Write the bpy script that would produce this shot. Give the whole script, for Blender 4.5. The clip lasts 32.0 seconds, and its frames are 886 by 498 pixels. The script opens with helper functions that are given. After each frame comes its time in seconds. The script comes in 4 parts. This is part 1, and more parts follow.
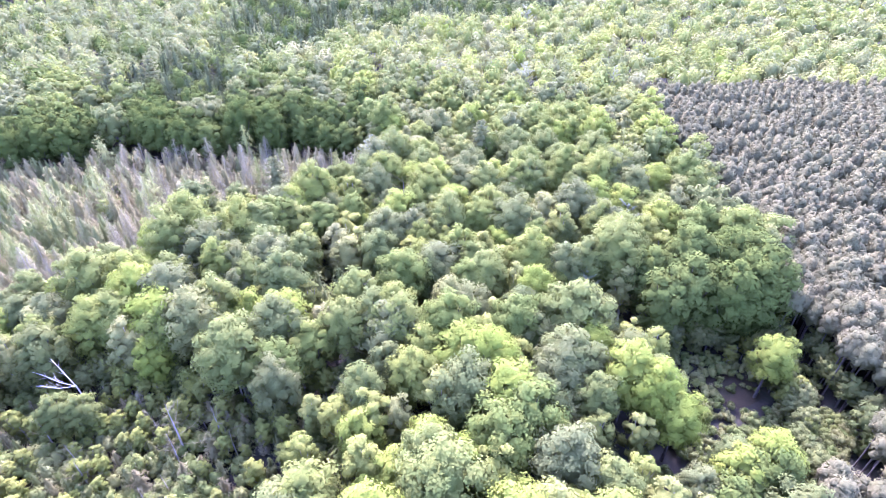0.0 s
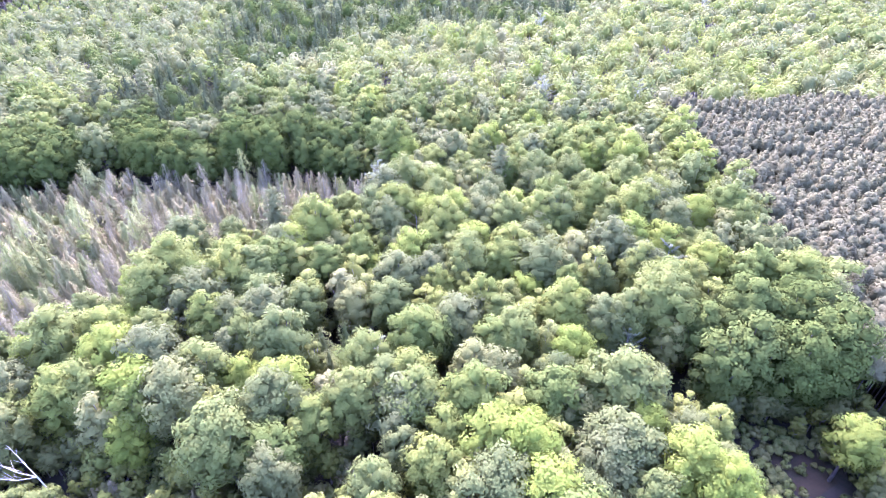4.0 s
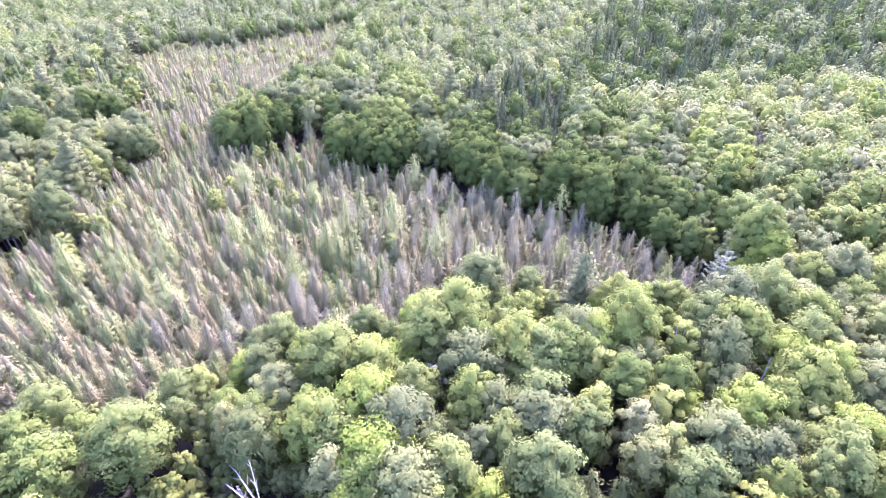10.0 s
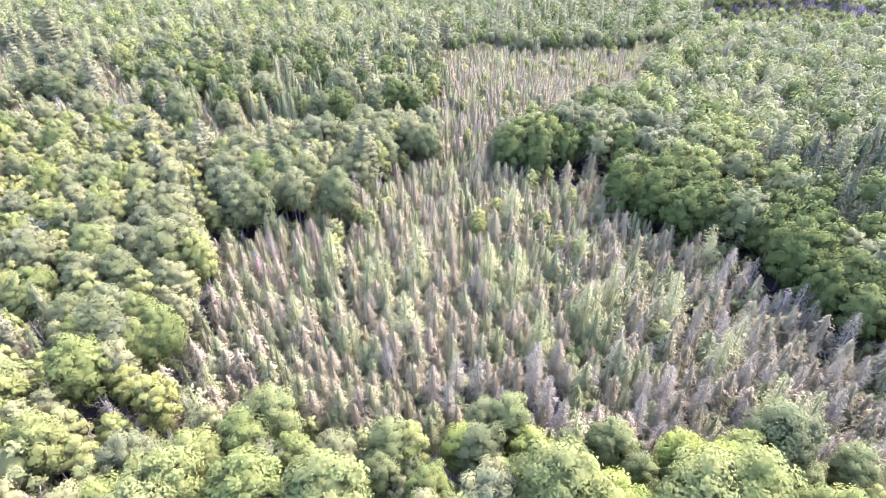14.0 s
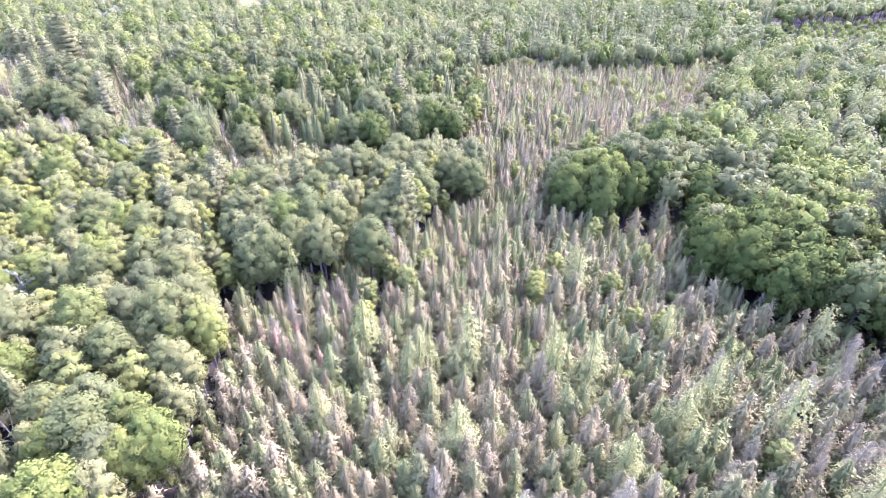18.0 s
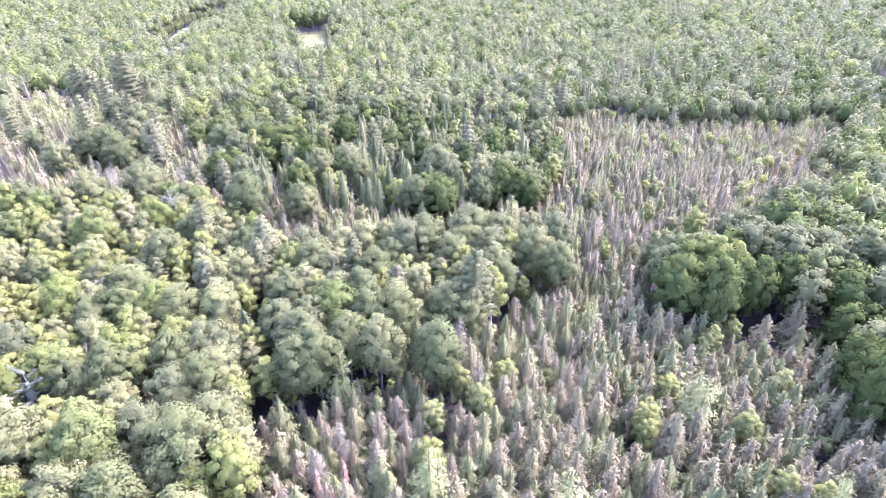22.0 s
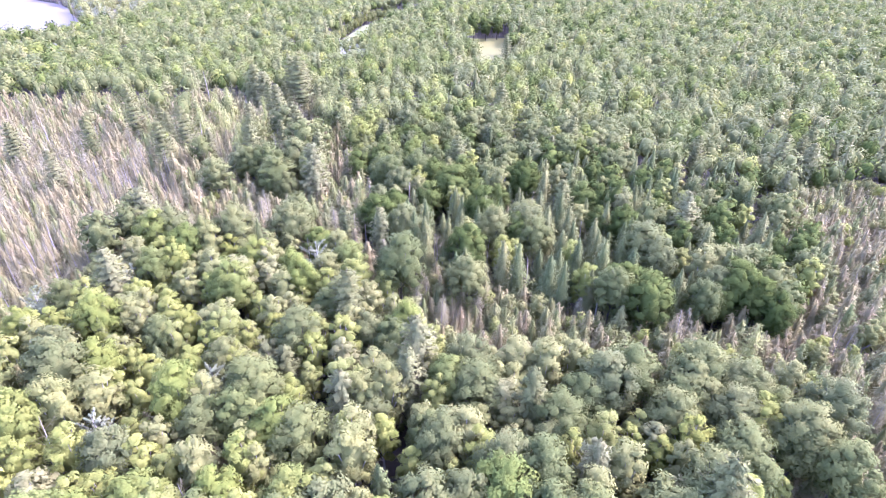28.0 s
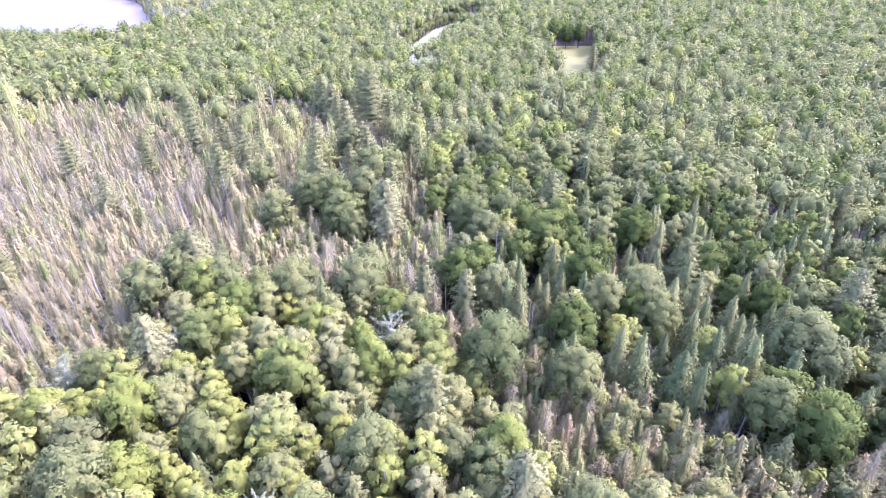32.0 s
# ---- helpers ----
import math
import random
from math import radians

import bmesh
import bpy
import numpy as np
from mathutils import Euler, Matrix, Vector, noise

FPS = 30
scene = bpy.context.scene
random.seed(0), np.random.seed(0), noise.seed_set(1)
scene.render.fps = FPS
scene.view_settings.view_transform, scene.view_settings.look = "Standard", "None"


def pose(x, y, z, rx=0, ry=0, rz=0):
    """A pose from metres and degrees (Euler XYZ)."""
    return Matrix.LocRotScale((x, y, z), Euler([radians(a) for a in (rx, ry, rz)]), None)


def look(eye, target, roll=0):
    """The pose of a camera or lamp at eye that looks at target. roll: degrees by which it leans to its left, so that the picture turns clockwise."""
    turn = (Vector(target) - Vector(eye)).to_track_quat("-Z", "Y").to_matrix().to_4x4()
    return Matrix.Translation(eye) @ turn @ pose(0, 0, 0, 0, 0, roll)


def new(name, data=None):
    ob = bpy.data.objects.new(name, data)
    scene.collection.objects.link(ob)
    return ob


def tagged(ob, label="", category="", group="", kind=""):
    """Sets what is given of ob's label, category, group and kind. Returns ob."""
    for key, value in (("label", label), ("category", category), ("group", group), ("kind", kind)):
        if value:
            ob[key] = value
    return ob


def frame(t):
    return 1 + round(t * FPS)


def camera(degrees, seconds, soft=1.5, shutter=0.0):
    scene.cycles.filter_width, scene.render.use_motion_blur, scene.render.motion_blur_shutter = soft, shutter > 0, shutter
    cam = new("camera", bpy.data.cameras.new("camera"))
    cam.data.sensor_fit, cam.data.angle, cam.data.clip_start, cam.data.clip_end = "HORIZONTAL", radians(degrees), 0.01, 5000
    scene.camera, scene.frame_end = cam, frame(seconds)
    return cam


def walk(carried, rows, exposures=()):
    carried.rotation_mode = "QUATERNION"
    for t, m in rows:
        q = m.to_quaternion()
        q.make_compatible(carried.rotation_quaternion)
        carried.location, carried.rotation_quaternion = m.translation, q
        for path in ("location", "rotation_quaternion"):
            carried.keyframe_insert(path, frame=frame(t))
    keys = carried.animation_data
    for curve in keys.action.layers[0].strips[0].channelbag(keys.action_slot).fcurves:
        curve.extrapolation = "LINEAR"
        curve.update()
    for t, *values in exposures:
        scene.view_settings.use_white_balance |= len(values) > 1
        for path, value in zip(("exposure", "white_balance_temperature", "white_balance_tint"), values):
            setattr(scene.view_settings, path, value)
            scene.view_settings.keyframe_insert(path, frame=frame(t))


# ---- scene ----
cam = camera(77.3, 32.0, soft=0.6, shutter=0.0)

# seconds, eye x y z, heading to the left of +y, tilt, roll
FLIGHT = [
    (0, -0.00, 0.00, 70.00, -0.00, -35.56, -0.18),
    (0.5, -0.31, 1.72, 69.92, 0.10, -35.52, -0.22),
    (1, -0.59, 3.54, 69.81, 0.22, -35.52, -0.28),
    (1.5, -0.87, 5.31, 69.70, 0.30, -35.49, -0.36),
    (2, -1.21, 7.11, 69.65, 0.34, -35.50, -0.35),
    (2.5, -1.58, 8.94, 69.61, 0.39, -35.49, -0.37),
    (4.5, -3.01, 16.30, 69.52, 0.47, -35.57, -0.51),
    (5, -3.54, 18.12, 69.67, 1.24, -35.65, -0.56),
    (5.5, -4.22, 19.86, 69.58, 8.61, -35.49, -0.38),
    (6, -4.95, 21.69, 69.57, 21.11, -35.34, -0.34),
    (6.5, -5.53, 23.80, 69.41, 25.31, -35.27, -0.33),
    (7, -6.46, 25.60, 69.32, 26.13, -35.24, -0.41),
    (7.5, -7.49, 27.36, 69.12, 26.66, -35.14, -0.51),
    (8, -8.89, 29.05, 69.10, 26.83, -35.13, -0.48),
    (8.5, -10.40, 30.69, 69.06, 26.94, -35.16, -0.46),
    (9, -11.88, 32.41, 68.86, 27.10, -35.13, -0.55),
    (9.5, -13.56, 33.98, 68.78, 27.92, -35.12, -0.45),
    (10, -15.50, 35.39, 68.73, 33.82, -35.05, -0.20),
    (10.5, -17.24, 36.77, 68.70, 44.05, -34.91, -0.12),
    (11, -18.99, 38.15, 68.43, 52.33, -34.68, -0.11),
    (11.5, -20.86, 39.42, 68.27, 58.93, -34.54, -0.02),
    (12, -22.99, 40.58, 68.19, 60.83, -34.53, 0.01),
    (12.5, -25.32, 41.57, 68.09, 61.55, -34.49, -0.18),
    (13, -27.79, 42.41, 68.05, 61.94, -34.46, -0.08),
    (13.5, -30.35, 43.15, 68.10, 62.17, -34.51, -0.15),
    (14, -33.00, 43.73, 68.13, 62.25, -34.56, -0.11),
    (14.5, -35.59, 44.25, 67.97, 62.25, -34.45, -0.04),
    (16.5, -46.58, 46.72, 67.42, 62.26, -34.41, 0.25),
    (17, -49.35, 47.24, 67.43, 62.22, -34.44, 0.15),
    (17.5, -52.01, 47.74, 67.41, 62.17, -34.42, 0.13),
    (18, -54.76, 48.28, 67.41, 64.46, -34.45, 0.12),
    (18.5, -57.37, 48.70, 67.29, 66.63, -34.40, 0.22),
    (19, -60.06, 49.22, 67.38, 68.69, -34.47, 0.21),
    (19.5, -62.93, 49.53, 67.56, 68.95, -34.54, 0.27),
    (20, -65.83, 49.99, 67.47, 69.25, -33.70, 0.15),
    (20.5, -68.76, 50.47, 67.33, 69.51, -32.72, 0.07),
    (21, -71.58, 50.93, 67.20, 69.72, -31.79, 0.01),
    (21.5, -74.43, 51.49, 67.09, 69.92, -31.40, -0.10),
    (22, -77.37, 52.09, 67.08, 70.12, -31.45, -0.21),
    (22.5, -80.36, 52.32, 66.99, 70.87, -31.39, -0.18),
    (23, -83.44, 52.51, 67.09, 73.23, -31.40, -0.11),
    (23.5, -86.41, 53.01, 67.37, 76.76, -31.51, -0.11),
    (24, -89.47, 53.31, 67.47, 78.69, -31.56, -0.16),
    (24.5, -92.77, 53.36, 67.45, 79.43, -31.62, -0.18),
    (25, -96.10, 53.22, 67.19, 79.95, -31.62, -0.29),
    (25.5, -99.32, 52.84, 67.13, 80.10, -31.66, -0.32),
    (27.5, -109.98, 50.86, 68.01, 82.93, -31.72, 0.33),
    (28, -113.07, 50.34, 67.98, 86.02, -31.72, 0.37),
    (28.5, -116.14, 49.78, 67.90, 88.72, -31.72, 0.35),
    (29, -119.07, 49.23, 67.93, 90.57, -31.73, 0.32),
    (29.5, -121.98, 48.37, 68.07, 91.15, -31.83, 0.28),
    (30, -125.02, 47.40, 68.17, 91.48, -31.89, 0.31),
    (30.5, -128.04, 46.43, 68.10, 91.72, -31.91, 0.30),
    (31, -130.99, 45.39, 68.09, 91.90, -31.94, 0.28),
    (31.5, -133.91, 44.29, 68.01, 92.00, -31.98, 0.20),
    (32, -136.86, 43.29, 68.02, 92.14, -31.97, 0.09),
]


def flight_pose(x, y, z, heading, tilt, roll):
    return pose(x, y, z, 0, 0, heading) @ pose(0, 0, 0, 90 + tilt, 0, 0) @ pose(0, 0, 0, 0, 0, roll)


walk(cam, [(row[0], flight_pose(*row[1:])) for row in FLIGHT], exposures=[(0.0, 4.79, 4960, 63), (10.0, 4.68, 5060, 63), (14.0, 4.51, 5160, 60), (22.0, 4.55, 4990, 66), (32.0, 4.25, 5080, 60)])

# ---- sky and sun ----
SUN_FROM = Vector((-0.16, 0.98, 1.12)).normalized()
world = bpy.data.worlds.new("summer_sky")
scene.world = world
world.use_nodes = True
wn = world.node_tree.nodes
sky = wn.new("ShaderNodeTexSky")
sky.sky_type = "NISHITA"
sky.sun_disc = False
sky.sun_elevation = math.asin(SUN_FROM.z)
sky.sun_rotation = math.atan2(SUN_FROM.x, SUN_FROM.y)
sky.air_density, sky.dust_density, sky.ozone_density = 1.0, 2.5, 1.0
world.node_tree.links.new(sky.outputs[0], wn["Background"].inputs[0])
wn["Background"].inputs[1].default_value = 0.15
sun = new("sun", bpy.data.lights.new("sun", "SUN"))
sun.data.energy, sun.data.angle, sun.data.color = 1.05, radians(0.6), (1.0, 0.96, 0.90)
sun.matrix_world = look(SUN_FROM * 300, (0, 0, 0))


# ---- materials ----
def nodes_of(name):
    mat = bpy.data.materials.new(name)
    mat.use_nodes = True
    return mat, mat.node_tree.nodes, mat.node_tree.links


def math_node(nodes, links, op, a, b):
    n = nodes.new("ShaderNodeMath")
    n.operation = op
    for k, v in enumerate((a, b)):
        if isinstance(v, (int, float)):
            n.inputs[k].default_value = v
        else:
            links.new(v, n.inputs[k])
    return n.outputs[0]


def ramp(nodes, links, factor, stops):
    r = nodes.new("ShaderNodeValToRGB")
    while len(r.color_ramp.elements) < len(stops):
        r.color_ramp.elements.new(0.5)
    for e, (at, c) in zip(r.color_ramp.elements, stops):
        e.position, e.color = at, (*c, 1)
    links.new(factor, r.inputs[0])
    return r.outputs[0]


def foliage(name, colours, rough=0.7, through_leaf=0.42, spread=0.14, gloss=0.03):
    """Leaves or needles: the tone goes from tree to tree, and a little from spray to spray."""
    mat, nodes, links = nodes_of(name)
    info, tint = nodes.new("ShaderNodeObjectInfo"), nodes.new("ShaderNodeAttribute")
    tint.attribute_name = "tint"
    geo = nodes.new("ShaderNodeNewGeometry")
    tone = math_node(nodes, links, "FRACT", math_node(nodes, links, "ADD", info.outputs["Random"], tint.outputs["Fac"]), 0.0)
    n = len(colours)
    base = ramp(nodes, links, tone, [(k / max(1, n - 1), c) for k, c in enumerate(colours)])
    patch = nodes.new("ShaderNodeTexNoise")
    patch.inputs["Scale"].default_value = 0.55
    patch.inputs["Detail"].default_value = 3
    links.new(geo.outputs["Position"], patch.inputs["Vector"])
    grain = nodes.new("ShaderNodeTexNoise")
    grain.inputs["Scale"].default_value = 7.0
    grain.inputs["Detail"].default_value = 2
    links.new(geo.outputs["Position"], grain.inputs["Vector"])
    island = math_node(nodes, links, "ADD", math_node(nodes, links, "MULTIPLY", geo.outputs["Random Per Island"], spread),
                       math_node(nodes, links, "MULTIPLY", grain.outputs["Fac"], 0.22))
    value = math_node(nodes, links, "ADD", math_node(nodes, links, "ADD", island, 0.72 - spread / 2),
                      math_node(nodes, links, "MULTIPLY", patch.outputs["Fac"], 0.35))
    relief = nodes.new("ShaderNodeBump")
    relief.inputs["Strength"].default_value = 0.5
    relief.inputs["Distance"].default_value = 0.12
    links.new(grain.outputs["Fac"], relief.inputs["Height"])
    hsv = nodes.new("ShaderNodeHueSaturation")
    hue = math_node(nodes, links, "ADD", math_node(nodes, links, "MULTIPLY", patch.outputs["Fac"], -0.05), 0.525)
    links.new(hue, hsv.inputs["Hue"])
    links.new(value, hsv.inputs["Value"])
    links.new(base, hsv.inputs["Color"])
    bsdf = nodes["Principled BSDF"]
    links.new(hsv.outputs[0], bsdf.inputs["Base Color"])
    bsdf.inputs["Roughness"].default_value = rough
    bsdf.inputs["Specular IOR Level"].default_value = gloss
    trans = nodes.new("ShaderNodeBsdfTranslucent")
    links.new(hsv.outputs[0], trans.inputs[0])
    links.new(relief.outputs[0], bsdf.inputs["Normal"])
    links.new(relief.outputs[0], trans.inputs["Normal"])
    mix = nodes.new("ShaderNodeMixShader")
    mix.inputs[0].default_value = through_leaf
    links.new(bsdf.outputs[0], mix.inputs[1])
    links.new(trans.outputs[0], mix.inputs[2])
    links.new(mix.outputs[0], nodes["Material Output"].inputs[0])
    return mat


def rough_stuff(name, colours, scale, rough=0.9, bump=0.4, detail=8):
    """Soil, bark, stone: two scales of noise over a few tones, with relief."""
    mat, nodes, links = nodes_of(name)
    geo = nodes.new("ShaderNodeNewGeometry")
    big, fine = nodes.new("ShaderNodeTexNoise"), nodes.new("ShaderNodeTexNoise")
    big.inputs["Scale"].default_value, fine.inputs["Scale"].default_value = scale, scale * 14
    big.inputs["Detail"].default_value = detail
    for nz in (big, fine):
        links.new(geo.outputs["Position"], nz.inputs["Vector"])
    both = math_node(nodes, links, "ADD", math_node(nodes, links, "MULTIPLY", big.outputs["Fac"], 0.7),
                     math_node(nodes, links, "MULTIPLY", fine.outputs["Fac"], 0.3))
    n = len(colours)
    col = ramp(nodes, links, both, [(0.3 + 0.4 * k / max(1, n - 1), c) for k, c in enumerate(colours)])
    bsdf = nodes["Principled BSDF"]
    links.new(col, bsdf.inputs["Base Color"])
    bsdf.inputs["Roughness"].default_value = rough
    bsdf.inputs["Specular IOR Level"].default_value = 0.1
    b = nodes.new("ShaderNodeBump")
    b.inputs["Strength"].default_value = bump
    links.new(fine.outputs["Fac"], b.inputs["Height"])
    links.new(b.outputs[0], bsdf.inputs["Normal"])
    return mat


M = {
    "maple": foliage("maple_leaves", [(0.073, 0.094, 0.017), (0.104, 0.121, 0.020), (0.086, 0.102, 0.024), (0.115, 0.129, 0.022)]),
    "bright": foliage("bright_leaves", [(0.112, 0.141, 0.017), (0.128, 0.150, 0.021), (0.117, 0.145, 0.018)]),
    "oak": foliage("oak_leaves", [(0.066, 0.080, 0.021), (0.088, 0.099, 0.025), (0.078, 0.088, 0.027), (0.102, 0.109, 0.029)]),
    # oak green darkened to hold the shade of the ridge front
    "red_oak": foliage("shade_toned_oak_leaves", [(0.034, 0.046, 0.009), (0.043, 0.056, 0.011), (0.050, 0.063, 0.013)], 0.9, 0.15, 0.14, 0.0),
    "birch": foliage("birch_leaves", [(0.118, 0.134, 0.024), (0.141, 0.151, 0.028), (0.126, 0.138, 0.032), (0.139, 0.147, 0.024)]),
    "aspen": foliage("aspen_leaves", [(0.112, 0.119, 0.032), (0.131, 0.134, 0.038), (0.122, 0.127, 0.032), (0.138, 0.137, 0.047)]),
    "willow": foliage("silvery_leaves", [(0.118, 0.132, 0.062), (0.136, 0.148, 0.074)]),
    "tamarack": foliage("grey_needles", [(0.165, 0.147, 0.057), (0.186, 0.160, 0.067), (0.158, 0.149, 0.051), (0.192, 0.163, 0.073)], 0.75, 0.42),
    "spruce": foliage("spruce_needles", [(0.120, 0.134, 0.038), (0.145, 0.154, 0.045), (0.150, 0.152, 0.052), (0.132, 0.150, 0.042)], 0.65, 0.4),
    # dark conifer green, deepened to stand in for cloud shadow
    "dark_spruce": foliage("dark_spruce_needles", [(0.045, 0.055, 0.018), (0.057, 0.065, 0.022), (0.053, 0.062, 0.023)], 0.9, 0.15, 0.14, 0.0),
    "larch": foliage("larch_needles", [(0.160, 0.170, 0.044), (0.184, 0.188, 0.056)], 0.6, 0.36),
    "pine": foliage("pine_needles", [(0.092, 0.098, 0.030), (0.107, 0.112, 0.036), (0.120, 0.121, 0.044)], 0.8, 0.3, 0.2, 0.03),
    "plantation": foliage("plantation_needles", [(0.066, 0.063, 0.026), (0.076, 0.072, 0.030), (0.064, 0.064, 0.026)], 0.9, 0.3, 0.14, 0.0),
    "cedar": foliage("cedar_sprays", [(0.068, 0.083, 0.025), (0.094, 0.104, 0.029), (0.116, 0.118, 0.036)], 0.65, 0.2),
    "twig": foliage("dead_twigs", [(0.138, 0.129, 0.060), (0.158, 0.146, 0.072), (0.122, 0.113, 0.050)], 0.85, 0.35),
    "rust": foliage("rust_brown_needles", [(0.150, 0.088, 0.040), (0.176, 0.108, 0.054)], 0.8, 0.05),
    "shrub": foliage("shrub_leaves", [(0.075, 0.094, 0.022), (0.104, 0.120, 0.028), (0.114, 0.117, 0.036), (0.090, 0.108, 0.024)]),
    "bark": rough_stuff("grey_brown_bark", [(0.022, 0.019, 0.013), (0.045, 0.039, 0.029), (0.072, 0.064, 0.050)], 2.5),
    "pale_bark": rough_stuff("pale_bark", [(0.11, 0.10, 0.078), (0.17, 0.157, 0.125), (0.23, 0.215, 0.175)], 2.0),
    "white_bark": rough_stuff("weathered_white_wood", [(0.20, 0.19, 0.165), (0.28, 0.265, 0.235), (0.34, 0.325, 0.295)], 2.0),
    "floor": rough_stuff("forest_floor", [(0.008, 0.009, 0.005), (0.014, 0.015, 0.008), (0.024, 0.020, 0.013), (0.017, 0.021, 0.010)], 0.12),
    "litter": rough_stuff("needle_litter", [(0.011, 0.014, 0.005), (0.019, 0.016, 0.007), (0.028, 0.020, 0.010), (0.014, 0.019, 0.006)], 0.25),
    "meadow": rough_stuff("mown_meadow", [(0.058, 0.058, 0.012), (0.074, 0.072, 0.017), (0.066, 0.065, 0.013)], 0.08),
    "verge": rough_stuff("grass_verge", [(0.060, 0.074, 0.024), (0.080, 0.092, 0.032)], 0.15),
    "gravel": rough_stuff("pale_gravel", [(0.09, 0.087, 0.082), (0.115, 0.11, 0.105)], 0.4),
    "slate": rough_stuff("grey_roof_shingles", [(0.020, 0.021, 0.023), (0.032, 0.034, 0.036)], 1.5),
    "marsh": rough_stuff("dry_marsh_grass", [(0.062, 0.056, 0.040), (0.072, 0.065, 0.048), (0.056, 0.053, 0.034)], 0.05),
}
water, wnodes, wlinks = nodes_of("lake_water")
wb = wnodes["Principled BSDF"]
wb.inputs["Base Color"].default_value = (0.048, 0.050, 0.052, 1)
wb.inputs["Roughness"].default_value = 0.25
wb.inputs["IOR"].default_value = 1.02
wz, wbump = wnodes.new("ShaderNodeTexNoise"), wnodes.new("ShaderNodeBump")
wz.inputs["Scale"].default_value = 0.8
wbump.inputs["Strength"].default_value = 0.25
wlinks.new(wz.outputs["Fac"], wbump.inputs["Height"])
wlinks.new(wbump.outputs[0], wb.inputs["Normal"])
M["water"] = water


# ---- geometry kit: a shape is (vertices, quads, triangles, normals) ----
def rng_of(*seed):
    return np.random.default_rng([ord(c) for s in seed for c in str(s)])


def unit(v):
    return v / np.maximum(np.linalg.norm(v, axis=-1, keepdims=True), 1e-9)


def join(*shapes):
    vs, qs, ts, ns, n = [], [], [], [], 0
    for v, q, t, m in shapes:
        vs.append(v), qs.append(q + n), ts.append(t + n), ns.append(m)
        n += len(v)
    return np.concatenate(vs), np.concatenate(qs), np.concatenate(ts), np.concatenate(ns)


NOQ, NOT_ = np.zeros((0, 4), int), np.zeros((0, 3), int)


def leaves3(at, facing, along, long, wide, r, fold=0.2, soft=None, smooth=0.75):
    """Leaf sprays as small three-cornered blades; soft: the way the mass of foliage faces, which its tufted spray follows."""
    n = len(at)
    facing = unit(facing)
    u = unit(along - (along * facing).sum(-1, keepdims=True) * facing)
    w = np.cross(facing, u)
    a, b = long * r.uniform(0.6, 1.35, (n, 1)), wide * r.uniform(0.6, 1.35, (n, 1))
    back = at - u * a * 0.6
    v = np.stack([at + u * a - facing * (a * fold), back + w * b, back - w * b * r.uniform(0.5, 1.2, (n, 1))], 1).reshape(-1, 3)
    nn = unit(facing * (1 - smooth) + unit(soft) * smooth) if soft is not None else facing
    return v, NOQ, np.arange(3 * n).reshape(-1, 3), np.repeat(nn, 3, 0)


def ico():
    g = (1 + 5**0.5) / 2
    v = np.array([(-1, g, 0), (1, g, 0), (-1, -g, 0), (1, -g, 0), (0, -1, g), (0, 1, g), (0, -1, -g), (0, 1, -g), (g, 0, -1), (g, 0, 1), (-g, 0, -1), (-g, 0, 1)])
    t = np.array([(0, 11, 5), (0, 5, 1), (0, 1, 7), (0, 7, 10), (0, 10, 11), (1, 5, 9), (5, 11, 4), (11, 10, 2), (10, 7, 6), (7, 1, 8),
                  (3, 9, 4), (3, 4, 2), (3, 2, 6), (3, 6, 8), (3, 8, 9), (4, 9, 5), (2, 4, 11), (6, 2, 10), (8, 6, 7), (9, 8, 1)])
    return unit(v), t


ICO_V, ICO_T = ico()


def clump(centre, radii, r, out=None, rough=0.14):
    """A tight, uneven mass of leaves; out: the way the crown faces there, which its shading follows a little."""
    turn = Euler(r.uniform(0, 6.283, 3)).to_matrix()
    bv = ICO_V @ np.array(turn)
    v = bv * np.asarray(radii) * (1 + r.uniform(-rough, rough, (len(bv), 1)) * 1.6) + centre
    n = bv if out is None else unit(bv + 0.45 * np.asarray(out) + r.normal(size=bv.shape) * 0.12)
    return v, NOQ, ICO_T, n.copy()


def tube(points, radii, sides=5):
    """A tapered limb through the points."""
    points = np.asarray(points, float)
    n = len(points)
    way = unit(np.gradient(points, axis=0))
    side = unit(np.cross(way, np.where(np.abs(way[:, 2:]) > 0.9, (1.0, 0, 0), (0, 0, 1.0))))
    other = np.cross(way, side)
    a = np.arange(sides) * 2 * np.pi / sides
    ring = side[:, None] * np.cos(a)[:, None] + other[:, None] * np.sin(a)[:, None]
    v = (points[:, None] + ring * np.asarray(radii, float)[:, None, None]).reshape(-1, 3)
    i, j = np.meshgrid(np.arange(n - 1), np.arange(sides), indexing="ij")
    q = np.stack([i * sides + j, i * sides + (j + 1) % sides, (i + 1) * sides + (j + 1) % sides, (i + 1) * sides + j], -1).reshape(-1, 4)
    return v, q, NOT_, np.broadcast_to(ring, (n, sides, 3)).reshape(-1, 3)


def limbed(pieces):
    """A trunk and its limbs as one shape; a small collar grows each limb out of the trunk."""
    trunk = pieces[0][0]
    v, q, t, m = join(*pieces)
    collars, at = [], len(trunk)
    for limb in pieces[1:]:
        foot = limb[0][:2]
        near = np.argsort(np.linalg.norm(trunk - foot[0], axis=1))[0]
        collars.append((near, at, at + 1))
        at += len(limb[0])
    return v, q, np.concatenate([t, np.array(collars, int).reshape(-1, 3)]), m


